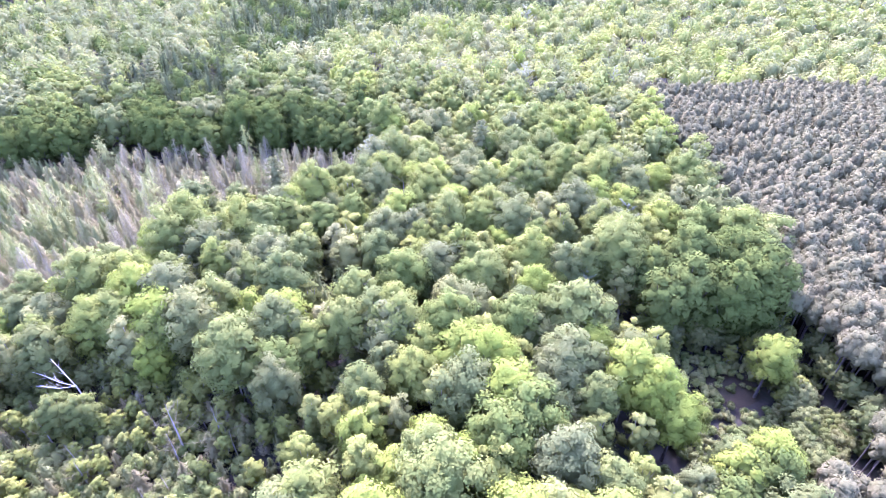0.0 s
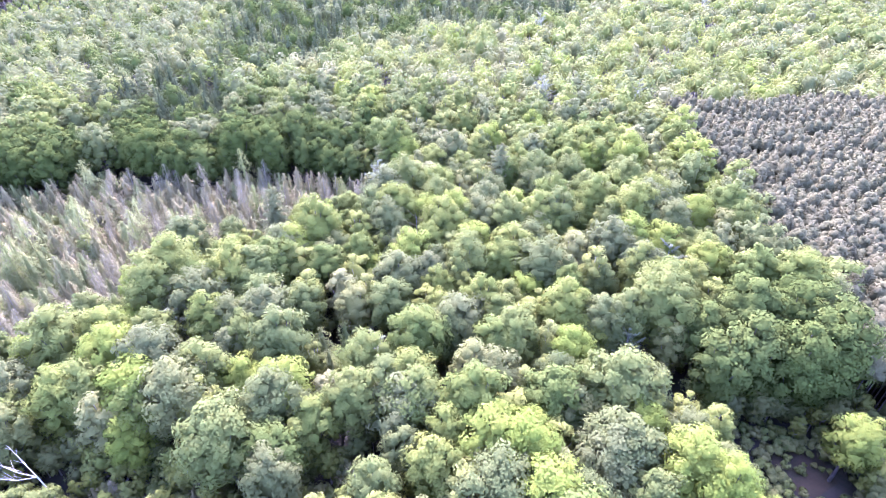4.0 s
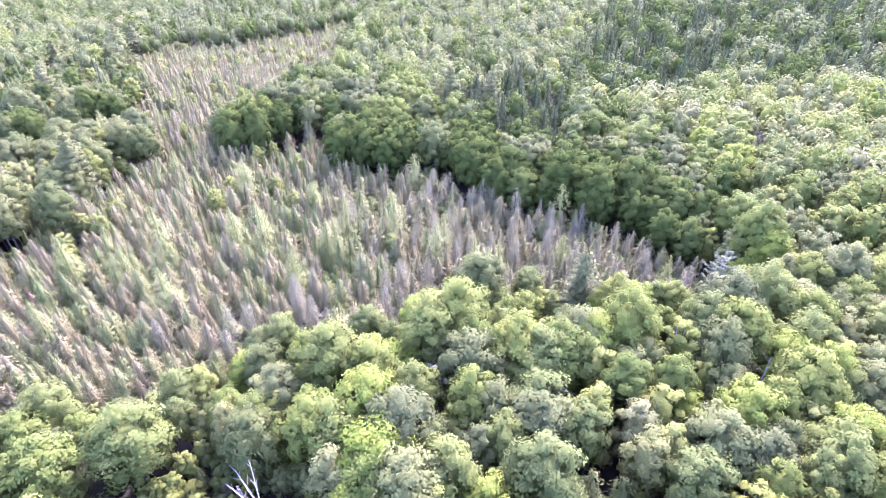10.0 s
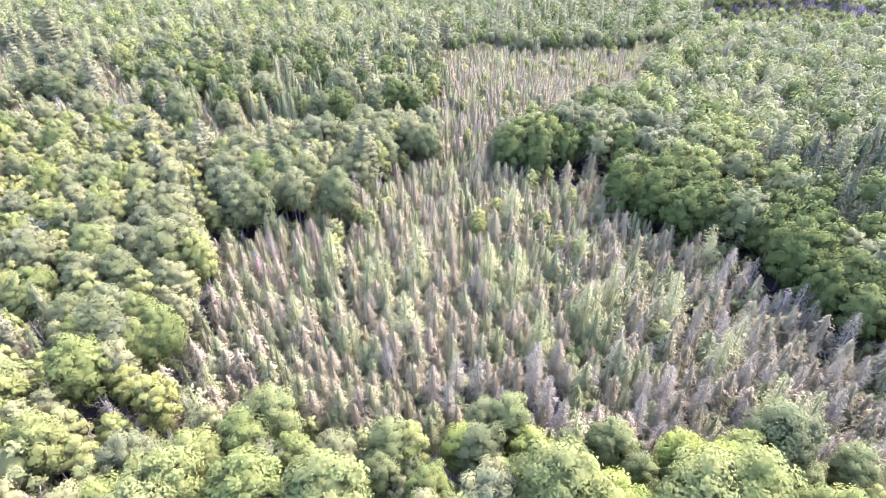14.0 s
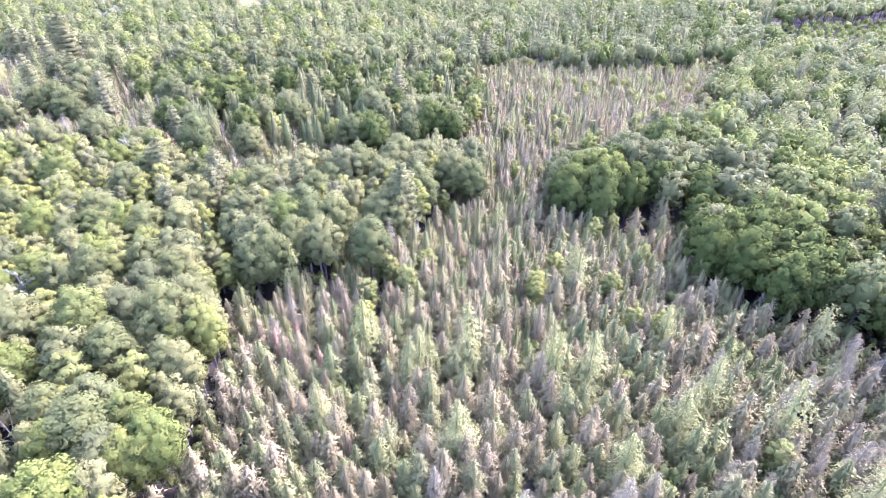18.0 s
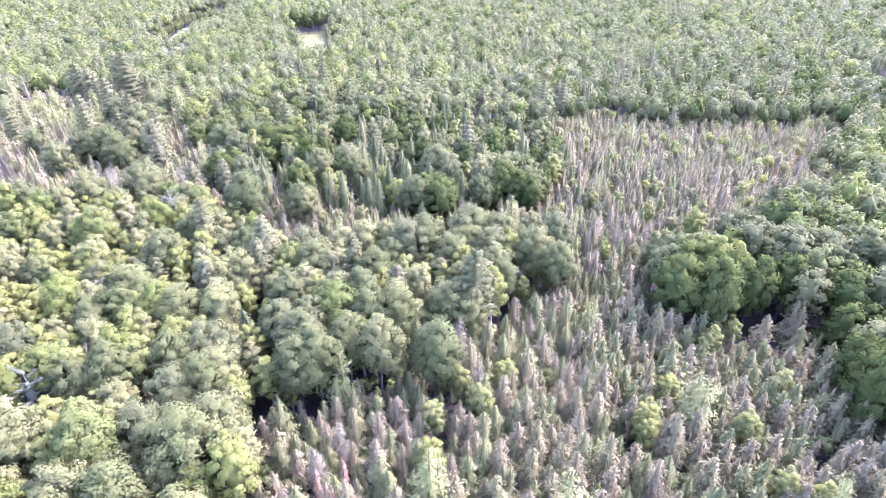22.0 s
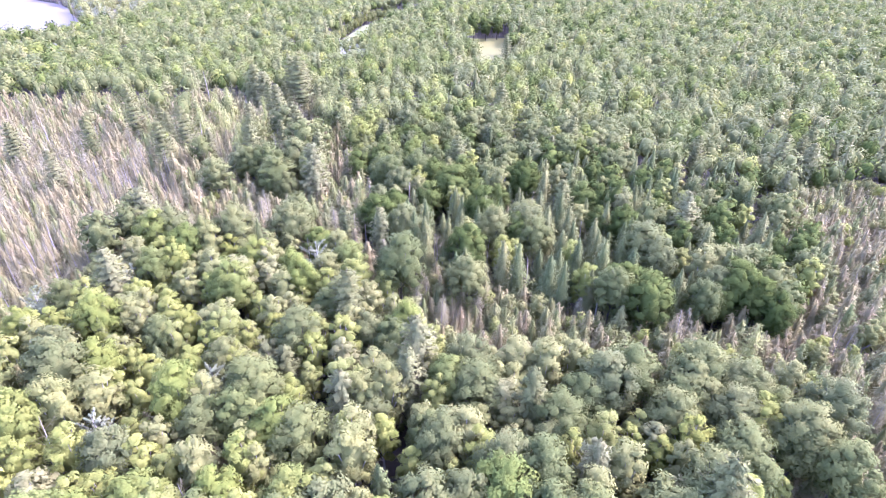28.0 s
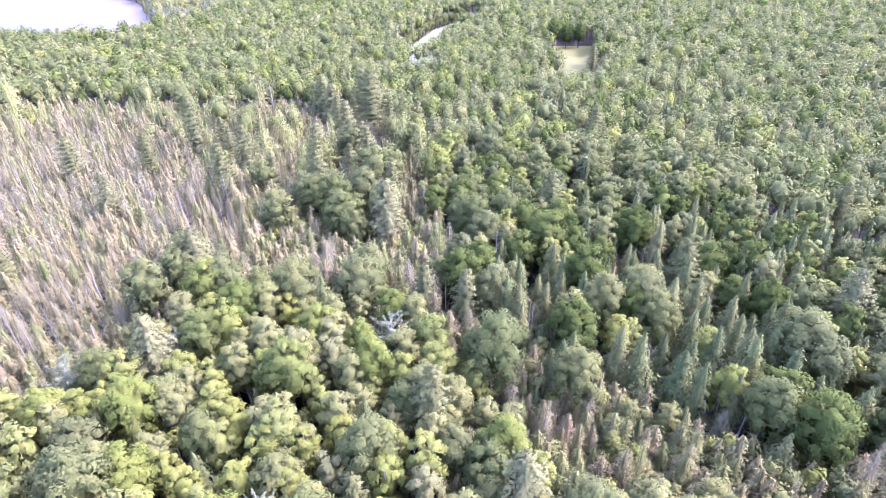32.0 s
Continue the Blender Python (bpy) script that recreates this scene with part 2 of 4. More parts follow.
def mesh_of(name, pieces, mats, tints=None):
    """pieces: (shape, material slot)."""
    vs, ns, ls, counts, slots, n = [], [], [], [], [], 0
    for (v, q, t, m), slot in pieces:
        vs.append(v)
        ns.append(m)
        ls += [(q + n).ravel(), (t + n).ravel()]
        counts += [np.full(len(q), 4), np.full(len(t), 3)]
        slots.append(np.full(len(q) + len(t), slot))
        n += len(v)
    v, loops, counts, slots = np.concatenate(vs), np.concatenate(ls), np.concatenate(counts), np.concatenate(slots)
    me = bpy.data.meshes.new(name)
    me.vertices.add(len(v))
    me.vertices.foreach_set("co", v.ravel().astype(np.float32))
    me.loops.add(len(loops))
    me.loops.foreach_set("vertex_index", loops.astype(np.int32))
    me.polygons.add(len(counts))
    me.polygons.foreach_set("loop_start", (np.cumsum(counts) - counts).astype(np.int32))
    for m in mats:
        me.materials.append(m)
    me.polygons.foreach_set("material_index", slots.astype(np.int32))
    if tints is not None:
        me.attributes.new("tint", "FLOAT", "POINT").data.foreach_set("value", np.asarray(tints, np.float32))
    me.update(calc_edges=True)
    me.validate()
    me.attributes.new("custom_normal", "FLOAT_VECTOR", "POINT").data.foreach_set("vector", np.concatenate(ns).ravel().astype(np.float32))
    return me


# ---- kinds of tree: each maker gives (trunk shape, crown shape) ----
def ball_dirs(n, r, low=-0.35):
    z = np.linspace(1.0, low, n) + r.uniform(-0.05, 0.05, n)
    z = np.clip(z, -1, 1)
    a = np.arange(n) * 2.39996 + r.uniform(0, 6.28) + r.uniform(-0.3, 0.3, n)
    s = np.sqrt(1 - z * z)
    return np.stack([s * np.cos(a), s * np.sin(a), z], 1)


def broadleaf(seed, h, rad, base, lobes=42, leaves=130, size=0.18, upright=1.0, gaps=0.0, cone=0.0):
    """A broadleaved tree: trunk, limbs up into rounded boughs that close into a dome, each a tight mass of leaves with loose sprays over it."""
    r = rng_of(seed, 1)
    zc, rz = base + (h - base) * 0.48, (h - base) * 0.52
    lean = r.uniform(-0.5, 0.5, 2)
    d = ball_dirs(lobes, r, -0.8)
    k = r.uniform(0.60, 0.86, (lobes, 1))
    slim = 1 - cone * (d[:, 2:] * 0.5 + 0.5)
    squash = r.uniform(0.88, 1.12, 2)
    axis = np.array([lean[0], lean[1], zc])
    centres = axis + d * np.hstack([k * slim * rad * squash[0], k * slim * rad * squash[1], k ** (1 - 0.6 * cone) * rz * upright * 0.95])
    trunk = [tube([(0, 0, -0.2), (lean[0] * 0.3, lean[1] * 0.3, base), (lean[0], lean[1], zc + rz * 0.4)], (0.025 * h * 0.8, 0.016 * h * 0.8, 0.05), 6)]
    crown = [clump(axis, (rad * 0.5 * (1 - 0.4 * cone), rad * 0.5 * (1 - 0.4 * cone), rz * 0.6), r)]
    for n, c in enumerate(centres):
        rl = rad * r.uniform(0.20, 0.37) * (1 - 0.4 * cone * (d[n, 2] * 0.5 + 0.5))
        if n % 3 == 0:
            start = np.array([lean[0] * 0.5, lean[1] * 0.5, base + max(0.0, c[2] - base) * 0.3])
            trunk.append(tube([start, (start + c) / 2 + (0, 0, -0.2), c], (0.09, 0.06, 0.03), 4))
        if r.random() >= gaps:
            crown.append(clump(c - d[n] * rl * 0.25, (rl * 0.6, rl * 0.6, rl * 0.5), r, d[n] * 2, 0.25))
        out = unit(r.normal(size=(leaves, 3)) + 0.75 * d[n] + (0, 0, 0.35))
        at = c + out * rl * (1, 1, 0.85) * r.uniform(0.35, 1.25, (leaves, 1)) ** 0.6
        facing = unit(out * 0.7 + d[n] * 0.4 + r.normal(size=(leaves, 3)) * 0.42 + (0, 0, 0.2))
        crown.append(leaves3(at, facing, r.normal(size=(leaves, 3)) - (0, 0, 0.5), size, size * 0.75, r, soft=out * 0.8 + d[n] * 0.75 + (0, 0, 0.12), smooth=0.76))
    return limbed(trunk), join(*crown)


def needle_cone(seed, h, rad, sprigs=420, base=0.05, droop=0.3, blunt=0.6, size=0.40, core=0.12, wide=0.62, ragged=0.3, loose=0.4):
    """A spruce, tamarack or cedar: a loose pointed crown of sprigs in uneven whorls, widest low down."""
    r = rng_of(seed, 2)
    bend = r.uniform(-0.25, 0.25, 2)
    trunk = tube([(0, 0, -0.2), (0, 0, h * 0.5), (bend[0], bend[1], h * 0.99)], (0.012 * h, 0.008 * h, 0.012), 5)
    u = 1 - r.uniform(0, 1, sprigs) ** 0.62
    tiers = h * 1.3
    u = np.clip((np.round(u * tiers) + r.normal(size=sprigs) * 0.36) / tiers, 0, 0.985)
    a = r.uniform(0, 2 * np.pi, sprigs)
    side = 1 + ragged * np.sin(a * 2 + r.uniform(0, 6)) * np.sin(u * 11 + r.uniform(0, 6)) + ragged * 0.6 * np.sin(a * 5 + np.round(u * tiers) * 2.1)
    rr = rad * np.minimum(1.0, 0.7 + u * 1.2) * (1 - u) ** blunt * side * (1.15 - 0.5 * np.mod(u * h * 0.75 + 0.15 * np.sin(a * 2), 1.0))
    z = h * (base + (1 - base) * u)
    rd = np.stack([np.cos(a), np.sin(a), 0 * a], 1)
    axis = np.stack([bend[0] * u, bend[1] * u, z], 1)
    f = r.uniform(0.35, 1.1, sprigs) ** 0.5
    at = axis + rd * (rr * f)[:, None] - np.stack([0 * a, 0 * a, rr * f * droop], 1)
    along = rd + (0, 0, -droop) + r.normal(size=(sprigs, 3)) * 0.4
    facing = rd * 0.8 + (0, 0, 0.7) + r.normal(size=(sprigs, 3)) * loose
    scale = (0.75 + 0.25 * (1 - u))[:, None]
    crown = [leaves3(at, facing, along, size * scale, size * wide * scale, r, soft=rd + (0, 0, 0.5), smooth=0.55)]
    rings = 5
    zz = np.linspace(base, 0.95, rings)
    rad_core = core * rad * (1 - np.linspace(0, 0.95, rings)) ** blunt
    crown.append(tube(np.stack([bend[0] * zz, bend[1] * zz, zz * h], 1), rad_core, 5))
    return trunk, join(*crown)


def layered_pine(seed, h, rad, whorls=12, arms=7, size=0.3, base=0.22):
    """A white pine: layers of upswept feathery boughs with gaps between, round a thin leafy heart."""
    r = rng_of(seed, 3)
    trunk = [tube([(0, 0, -0.2), (0.1, 0, h * 0.5), (0, 0.1, h)], (0.022 * h, 0.014 * h, 0.02), 6)]
    crown = []
    for k in range(whorls):
        u = k / (whorls - 1)
        z = h * (base + (0.96 - base) * u)
        reach = rad * (0.75 + 0.5 * u if u < 0.3 else 0.85 * (1 - u) ** 0.7 + 0.2)
        crown.append(clump((0, 0, z), (reach * 0.36, reach * 0.36, h * 0.035), r, None, 0.3))
        for m in range(arms):
            a = m * 2 * np.pi / arms + k * 1.1 + r.uniform(-0.3, 0.3)
            rd, l = np.array([np.cos(a), np.sin(a), 0.0]), reach * r.uniform(0.6, 1.15)
            tip = np.array([0, 0, z]) + rd * l + (0, 0, l * 0.2)
            trunk.append(tube([(0, 0, z - 0.2), (np.array([0, 0, z]) + tip) / 2 - (0, 0, 0.12), tip], (0.045, 0.03, 0.012), 3))
            n = 42
            f = r.uniform(0.2, 1.08, (n, 1))
            across = np.cross(rd, (0, 0, 1.0))
            off = across * r.normal(size=(n, 1)) * 0.2 * l * (1.25 - f) + (0, 0, 0.16) * r.normal(size=(n, 1))
            at = np.array([0, 0, z]) * (1 - f) + tip * f + off
            crown.append(leaves3(at, rd * 0.6 + (0, 0, 0.7) + r.normal(size=(n, 3)) * 0.45, rd + off * 2 + (0, 0, 0.3), size, size * 0.4, r, -0.1, soft=rd + off + (0, 0, 0.4), smooth=0.65))
    return limbed(trunk), join(*crown)


def plume_tree(seed, h, rad, base, plumes=30, leaves=80, size=0.2):
    """A tree whose boughs stand out as separate feathery plumes, swept up and outwards."""
    r = rng_of(seed, 9)
    zc, rz = (h + base) / 2, (h - base) / 2
    trunk = [tube([(0, 0, -0.2), (0.1, 0, zc), (0, 0.1, h * 0.96)], (0.02 * h, 0.013 * h, 0.02), 6)]
    crown = []
    for d in ball_dirs(plumes, r, -0.5):
        tip = np.array([0, 0, zc]) + d * (rad, rad, rz) * r.uniform(0.75, 1.1)
        start = np.array([0, 0, max(base, tip[2] - np.hypot(tip[0], tip[1]) * r.uniform(0.5, 0.9))])
        way = unit(tip - start)
        l = np.linalg.norm(tip - start)
        trunk.append(tube([start, tip], (0.05, 0.015), 3))
        f = r.uniform(0.25, 1.06, (leaves, 1))
        off = r.normal(size=(leaves, 3)) * (0.10 + 0.13 * l * (1.12 - f)) * 0.62
        crown.append(leaves3(start * (1 - f) + tip * f + off, unit(off) * 0.6 + (0, 0, 0.6) + r.normal(size=(leaves, 3)) * 0.3,
                             way + unit(off) * 0.5, size, size * 0.45, r, soft=unit(off) * 0.7 + d * 0.6 + (0, 0, 0.4), smooth=0.65))
    crown.append(clump((0, 0, zc), (rad * 0.3, rad * 0.3, rz * 0.5), r))
    return limbed(trunk), join(*crown)


def tufted_pine(seed, h, rad, tufts=520, size=0.22, lumps=12):
    """A plantation pine: a bare pole under a short rounded crown of needle tufts."""
    r = rng_of(seed, 4)
    trunk = tube([(0, 0, -0.2), (0.05, 0, h * 0.6), (0, 0, h * 0.97)], (0.14, 0.09, 0.02), 5)
    hz = h * 0.21
    mid = np.array([0, 0, h - hz])
    crown = [clump(mid, (rad * 0.7, rad * 0.7, hz * 0.8), r)]
    bumps = ball_dirs(lumps, r, -0.5)
    for b in bumps:
        w = rad * r.uniform(0.26, 0.4)
        crown.append(clump(mid + b * (rad, rad, hz) * r.uniform(0.6, 0.78), (w, w, w * 1.1), r, b, 0.22))
    d = ball_dirs(tufts, r, -0.6)
    near = bumps[(d @ bumps.T).argmax(1)]
    swell = 0.78 + 0.26 * np.exp(-7 * (1 - (d @ bumps.T).max(1)))[:, None]
    at = mid + d * (rad, rad, hz) * swell * r.uniform(0.85, 1.1, (tufts, 1))
    crown.append(leaves3(at, d + r.normal(size=(tufts, 3)) * 0.45 + (0, 0, 0.2), d + (0, 0, 0.7) + r.normal(size=(tufts, 3)) * 0.4, size, size * 0.5, r, soft=d + (d - near) * 0.6, smooth=0.78))
    return trunk, join(*crown)


def bare_tree(seed, h, spread=0.35, limbs=12, twigs=5):
    """A dead, leafless tree: trunk and limbs, and the twigs on them."""
    r = rng_of(seed, 5)
    trunk = tube([(0, 0, -0.2), (0.1, 0.1, h * 0.5), (r.uniform(-0.3, 0.3), r.uniform(-0.3, 0.3), h)], (0.015 * h, 0.010 * h, 0.012), 5)
    out = []
    for k in range(limbs):
        u = 0.3 + 0.65 * k / limbs
        a, l = k * 2.4 + r.uniform(-0.4, 0.4), h * spread * (1.1 - u) * r.uniform(0.7, 1.2)
        rd = np.array([np.cos(a), np.sin(a), 0])
        s = np.array([0.05, 0.05, h * u])
        e = s + rd * l + (0, 0, l * r.uniform(0.5, 1.0))
        out.append(tube([s, (s + e) / 2 - (0, 0, 0.1 * l), e], (0.045, 0.03, 0.012), 3))
        for m in range(twigs):
            f = 0.35 + 0.6 * m / twigs
            p = s * (1 - f) + e * f
            out.append(tube([p, p + unit(rd + r.normal(size=3) * 0.7 + (0, 0, 0.3)) * l * 0.4], (0.018, 0.008), 3))
    return trunk, join(*out)


def twiggy_cone(seed, h, rad, sprigs=1700):
    """A dead conifer that still holds its fine grey twigs."""
    return needle_cone(seed, h, rad, sprigs, 0.08, -0.1, 0.5, 0.36 if sprigs > 300 else 0.46, 0.05, 0.1 if sprigs > 300 else 0.24, 0.35, 0.6)


def bush(seed, h, rad, lobes=5, leaves=56, size=0.2):
    r = rng_of(seed, 6)
    crown, stems = [], []
    for k in range(lobes):
        a = k * 2.4 + r.uniform(-0.5, 0.5)
        c = np.array([np.cos(a) * rad * 0.5, np.sin(a) * rad * 0.5, h * r.uniform(0.45, 0.7)])
        stems.append(tube([(0, 0, -0.1), c * (0.5, 0.5, 0.6), c], (0.04, 0.03, 0.01), 3))
        rl = rad * r.uniform(0.4, 0.6)
        out = unit(r.normal(size=(leaves, 3)) + (0, 0, 0.5))
        crown.append(leaves3(c + out * rl, out + r.normal(size=(leaves, 3)) * 0.4, r.normal(size=(leaves, 3)), size, size * 0.75, r, soft=out))
        crown.append(clump(c, (rl * 0.75,) * 3, r))
    return join(*stems), join(*crown)


def far_broadleaf(seed, h, rad, base, lumps=11, leaves=165, wide=0.42):
    """A broadleaved tree of the distance: a dome of sprays that swells into a few boughs, over a tight core."""
    r = rng_of(seed, 7)
    zc, rz = base + (h - base) * 0.48, (h - base) * 0.52
    trunk = tube([(0, 0, -0.2), (0, 0, zc)], (0.13, 0.08), 3)
    crown = [clump((0, 0, zc), (rad * 0.5, rad * 0.5, rz * 0.52), r, None, 0.25)]
    bumps = ball_dirs(lumps, r, -0.4)
    reach = r.uniform(0.82, 1.06, lumps)
    d = unit(ball_dirs(leaves, r, -0.5) + r.normal(size=(leaves, 3)) * 0.1)
    which = (d @ bumps.T).argmax(1)
    near = bumps[which]
    swell = reach[which, None] * (0.74 + 0.26 * np.exp(-10 * (1 - (d * near).sum(1))))[:, None]
    at = np.array([0, 0, zc]) + d * (rad, rad, rz) * swell * r.uniform(0.86, 1.08, (leaves, 1))
    crown.append(leaves3(at, d + (d - near) * 0.8 + r.normal(size=(leaves, 3)) * 0.3 + (0, 0, 0.2), r.normal(size=(leaves, 3)), wide, wide * 0.8, r, soft=d + (d - near) * 0.9 + (0, 0, 0.12), smooth=0.8))
    return trunk, join(*crown)


def far_cone(seed, h, rad, n=270):
    return needle_cone(seed, h, rad, n, 0.05, 0.15, 0.55, 0.40, 0.3, 0.6, 0.6, 0.5)


def far_pine(seed, h, rad):
    """A white pine of the distance: ragged tiers of short sprays round a thin crown."""
    r = rng_of(seed, 8)
    crown = []
    for k in range(9):
        u = k / 8
        n = 32 - 2 * k
        a = r.uniform(0, 6.283, n)
        rd = np.stack([np.cos(a), np.sin(a), 0 * a], 1)
        reach = rad * (1.05 - 0.75 * u) * r.uniform(0.75, 1.15)
        at = np.array([0, 0, h * (0.34 + 0.62 * u)]) + rd * reach * r.uniform(0.25, 1.0, (n, 1)) + (0, 0, 0.6) * r.normal(size=(n, 1))
        crown.append(leaves3(at, rd * 0.6 + (0, 0, 0.8) + r.normal(size=(n, 3)) * 0.35, rd + (0, 0, 0.35), 0.6, 0.3, r, soft=rd + (0, 0, 0.5)))
    crown.append(tube([(0, 0, h * 0.3), (0, 0, h * 0.6), (0, 0, h * 0.92)], (rad * 0.3, rad * 0.25, 0.05), 5))
    return tube([(0, 0, -0.2), (0, 0, h * 0.5), (0, 0, h * 0.95)], (0.25, 0.15, 0.03), 4), join(*crown)


# kind: (maker, leaf material, bark material, label, category, group, variants)
KINDS = {}


def kind(name, leaf, bark, label, shapes, group, category="tree", far=None, mid=None):
    KINDS[name] = dict(name=name, leaf=M[leaf], bark=M[bark], label=label, shapes=shapes, group=group, category=category,
                       far=far or shapes, mid=mid or shapes, remote=far or shapes, made=None, count=0)


S = range(4)


def leafy(name, leaf, bark, label, group, h, rad, base, lobes=42, leaves=130, far=1.0, **more):
    """A broadleaved kind in four sizes near by, and simpler ones for the middle distance, the distance and the far woods."""
    kind(name, leaf, bark, label, [broadleaf(name + str(k), h + k * 0.5, rad + 0.22 * k, base, lobes, leaves, **more) for k in S], group,
         mid=[broadleaf("mid " + name + str(k), h + 0.2, rad * 1.08, base, 26, 52, 0.27) for k in S],
         far=[far_broadleaf("far " + name + str(k), h - 0.4, rad * 1.06 * far, h - 0.4 - rad * 2.9) for k in S])
    KINDS[name]["remote"] = [far_broadleaf("remote " + name + str(k), h - 0.4, rad * 1.06 * far, h - 0.4 - rad * 2.4, 8, 74, 0.62) for k in S]


leafy("maple_tree", "maple", "bark", "full-crowned maple with fresh green leaves", "maples on the knoll", 14.6, 3.3, 3.6)
leafy("bright_maple", "bright", "bark", "bright yellow-green maple in fresh leaf", "bright maples", 14.2, 3.4, 3.6)
leafy("oak_tree", "oak", "bark", "dark green oak with a rounded dense crown", "oaks of the mixed wood", 14.0, 3.4, 3.4, far=0.97)
# oaks of shaded edges; the shade is in the leaf colour, not a species
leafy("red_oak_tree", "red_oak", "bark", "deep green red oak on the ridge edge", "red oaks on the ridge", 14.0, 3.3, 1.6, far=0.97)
leafy("birch_tree", "birch", "pale_bark", "light green birch with an airy upright crown", "birches between the maples", 12.6, 2.2, 2.2, 32, 115, 1.2, size=0.16)
leafy("aspen_tree", "aspen", "pale_bark", "pale grey-green aspen with glinting leaves", "aspens of the mixed wood", 12.6, 2.35, 2.2, 32, 115, 1.2, size=0.16, gaps=0.15)
kind("cedar_tree", "cedar", "bark", "dense dark green cedar with a pointed crown", [needle_cone("ced%d" % k, 10.8 + k * 0.9, 2.5 + 0.2 * k, 3000, 0.03, 0.2, 0.7, 0.24, 0.5, 0.6, 0.42, 0.45) for k in S], "cedars of the dark stand",
     mid=[needle_cone("mced%d" % k, 11.6, 2.8, 760, 0.03, 0.2, 0.7, 0.42, 0.5, 0.6, 0.42, 0.45) for k in S],
     far=[needle_cone("fced%d" % k, 11.4, 2.9, 260, 0.04, 0.2, 0.7, 0.62, 0.45, 0.6, 0.42, 0.45) for k in S])
kind("tamarack_tree", "tamarack", "bark", "slim grey-brown tamarack with thin needles", [needle_cone("tam%d" % k, 7.2 + k * 0.6, 1.75 + 0.1 * k, 1900, 0.03, 0.05, 0.56, 0.22, 0.35, 0.42, 0.5, 0.5) for k in S], "tamaracks in the bog",
     mid=[needle_cone("mt%d" % k, 7.8, 1.95, 560, 0.03, 0.05, 0.56, 0.36, 0.45, 0.45, 0.5, 0.5) for k in S], far=[far_cone("ft%d" % k, 7.2, 2.1) for k in S])
kind("black_spruce", "spruce", "bark", "narrow olive-green black spruce", [needle_cone("spr%d" % k, 6.9 + k * 0.6, 1.75 + 0.1 * k, 1900, 0.03, 0.15, 0.56, 0.22, 0.35, 0.46, 0.5, 0.5) for k in S], "spruces in the bog",
     mid=[needle_cone("ms%d" % k, 7.4, 1.95, 560, 0.03, 0.15, 0.56, 0.35, 0.45, 0.48, 0.5, 0.5) for k in S], far=[far_cone("fs%d" % k, 7.0, 2.1) for k in S])
# conifers whose needle colour also carries the shadow of clouds
kind("dark_spruce", "dark_spruce", "bark", "tall dark green spruce with a feathery crown", [needle_cone("dks%d" % k, 12.0 + k, 3.0 + 0.2 * k, 2600, 0.06, 0.2, 0.6, 0.36, 0.3, 0.45, 0.5, 0.5) for k in S], "dark spruces behind the ridge",
     far=[needle_cone("fdks%d" % k, 12.5, 3.3, 420, 0.08, 0.2, 0.6, 0.60, 0.3, 0.55, 0.5, 0.5) for k in S])
kind("larch_tree", "larch", "bark", "tall yellow-green larch above the grey bog", [needle_cone("lar%d" % k, 12.4 + 0.9 * k, 2.1 + 0.15 * k, 2000, 0.10, 0.0, 0.5, 0.30, 0.12, 0.36, 0.95, 0.5) for k in S], "larches above the bog")
kind("white_pine", "pine", "bark", "layered white pine with feathery boughs", [layered_pine("wp%d" % k, 14.5 + k, 3.6 + 0.3 * k, 12, 8) for k in S], "white pines",
     far=[far_pine("fwp%d" % k, 14.5, 3.3) for k in S])
kind("plantation_pine", "plantation", "bark", "dull brown-grey pine in the planted rows", [tufted_pine("pp%d" % k, 12.6 + k * 0.3, 1.6 + 0.1 * k) for k in S], "pines of the plantation",
     mid=[tufted_pine("mpp%d" % k, 12.8, 1.7, 170, 0.36, 8) for k in S], far=[tufted_pine("fpp%d" % k, 13, 1.7, 70, 0.48, 5) for k in S])
kind("dead_tamarack", "twig", "pale_bark", "dead grey conifer with bare fine twigs", [twiggy_cone("dt%d" % k, 7.8 + k * 0.7, 1.4 + 0.12 * k) for k in S], "dead conifers in the bog",
     far=[twiggy_cone("fdt%d" % k, 7.0, 1.8, 299) for k in S], mid=[twiggy_cone("mdt%d" % k, 8.2, 1.55, 420) for k in S])
kind("dead_tree", "twig", "pale_bark", "leafless dead tree with pale bare limbs", [bare_tree("bare%d" % k, 9 + k, 0.4 + 0.05 * k) for k in S], "dead trees")
kind("willow_tree", "willow", "pale_bark", "silvery willow with whitish leaves", [plume_tree("wil%d" % k, 12.0 + k * 0.6, 3.0 + 0.25 * k, 2.0, 34, 90) for k in S], "silvery willows",
     mid=[plume_tree("mw%d" % k, 12.2, 3.1, 2.0, 22, 36, 0.3) for k in S], far=[far_broadleaf("fw%d" % k, 12, 2.9, 3.0) for k in S])
kind("rusty_conifer", "rust", "bark", "small conifer with rust-brown dead needles", [needle_cone("rus%d" % k, 8.5 + k * 0.6, 1.1, 500, 0.05, 0.2, 0.6, 0.26, 0.12, 0.4) for k in S], "rust-brown conifers")
kind("shrub", "shrub", "bark", "low bushy shrub on the forest floor", [bush("bush%d" % k, 2.6 + 0.4 * k, 1.5 + 0.15 * k) for k in S], "shrubs under the trees", "shrub", far=[bush("fbush%d" % k, 2.6, 1.6, 3, 22, 0.34) for k in S])


def part(name, me, parent):
    ob = new(name, me)
    ob.parent = parent
    return ob


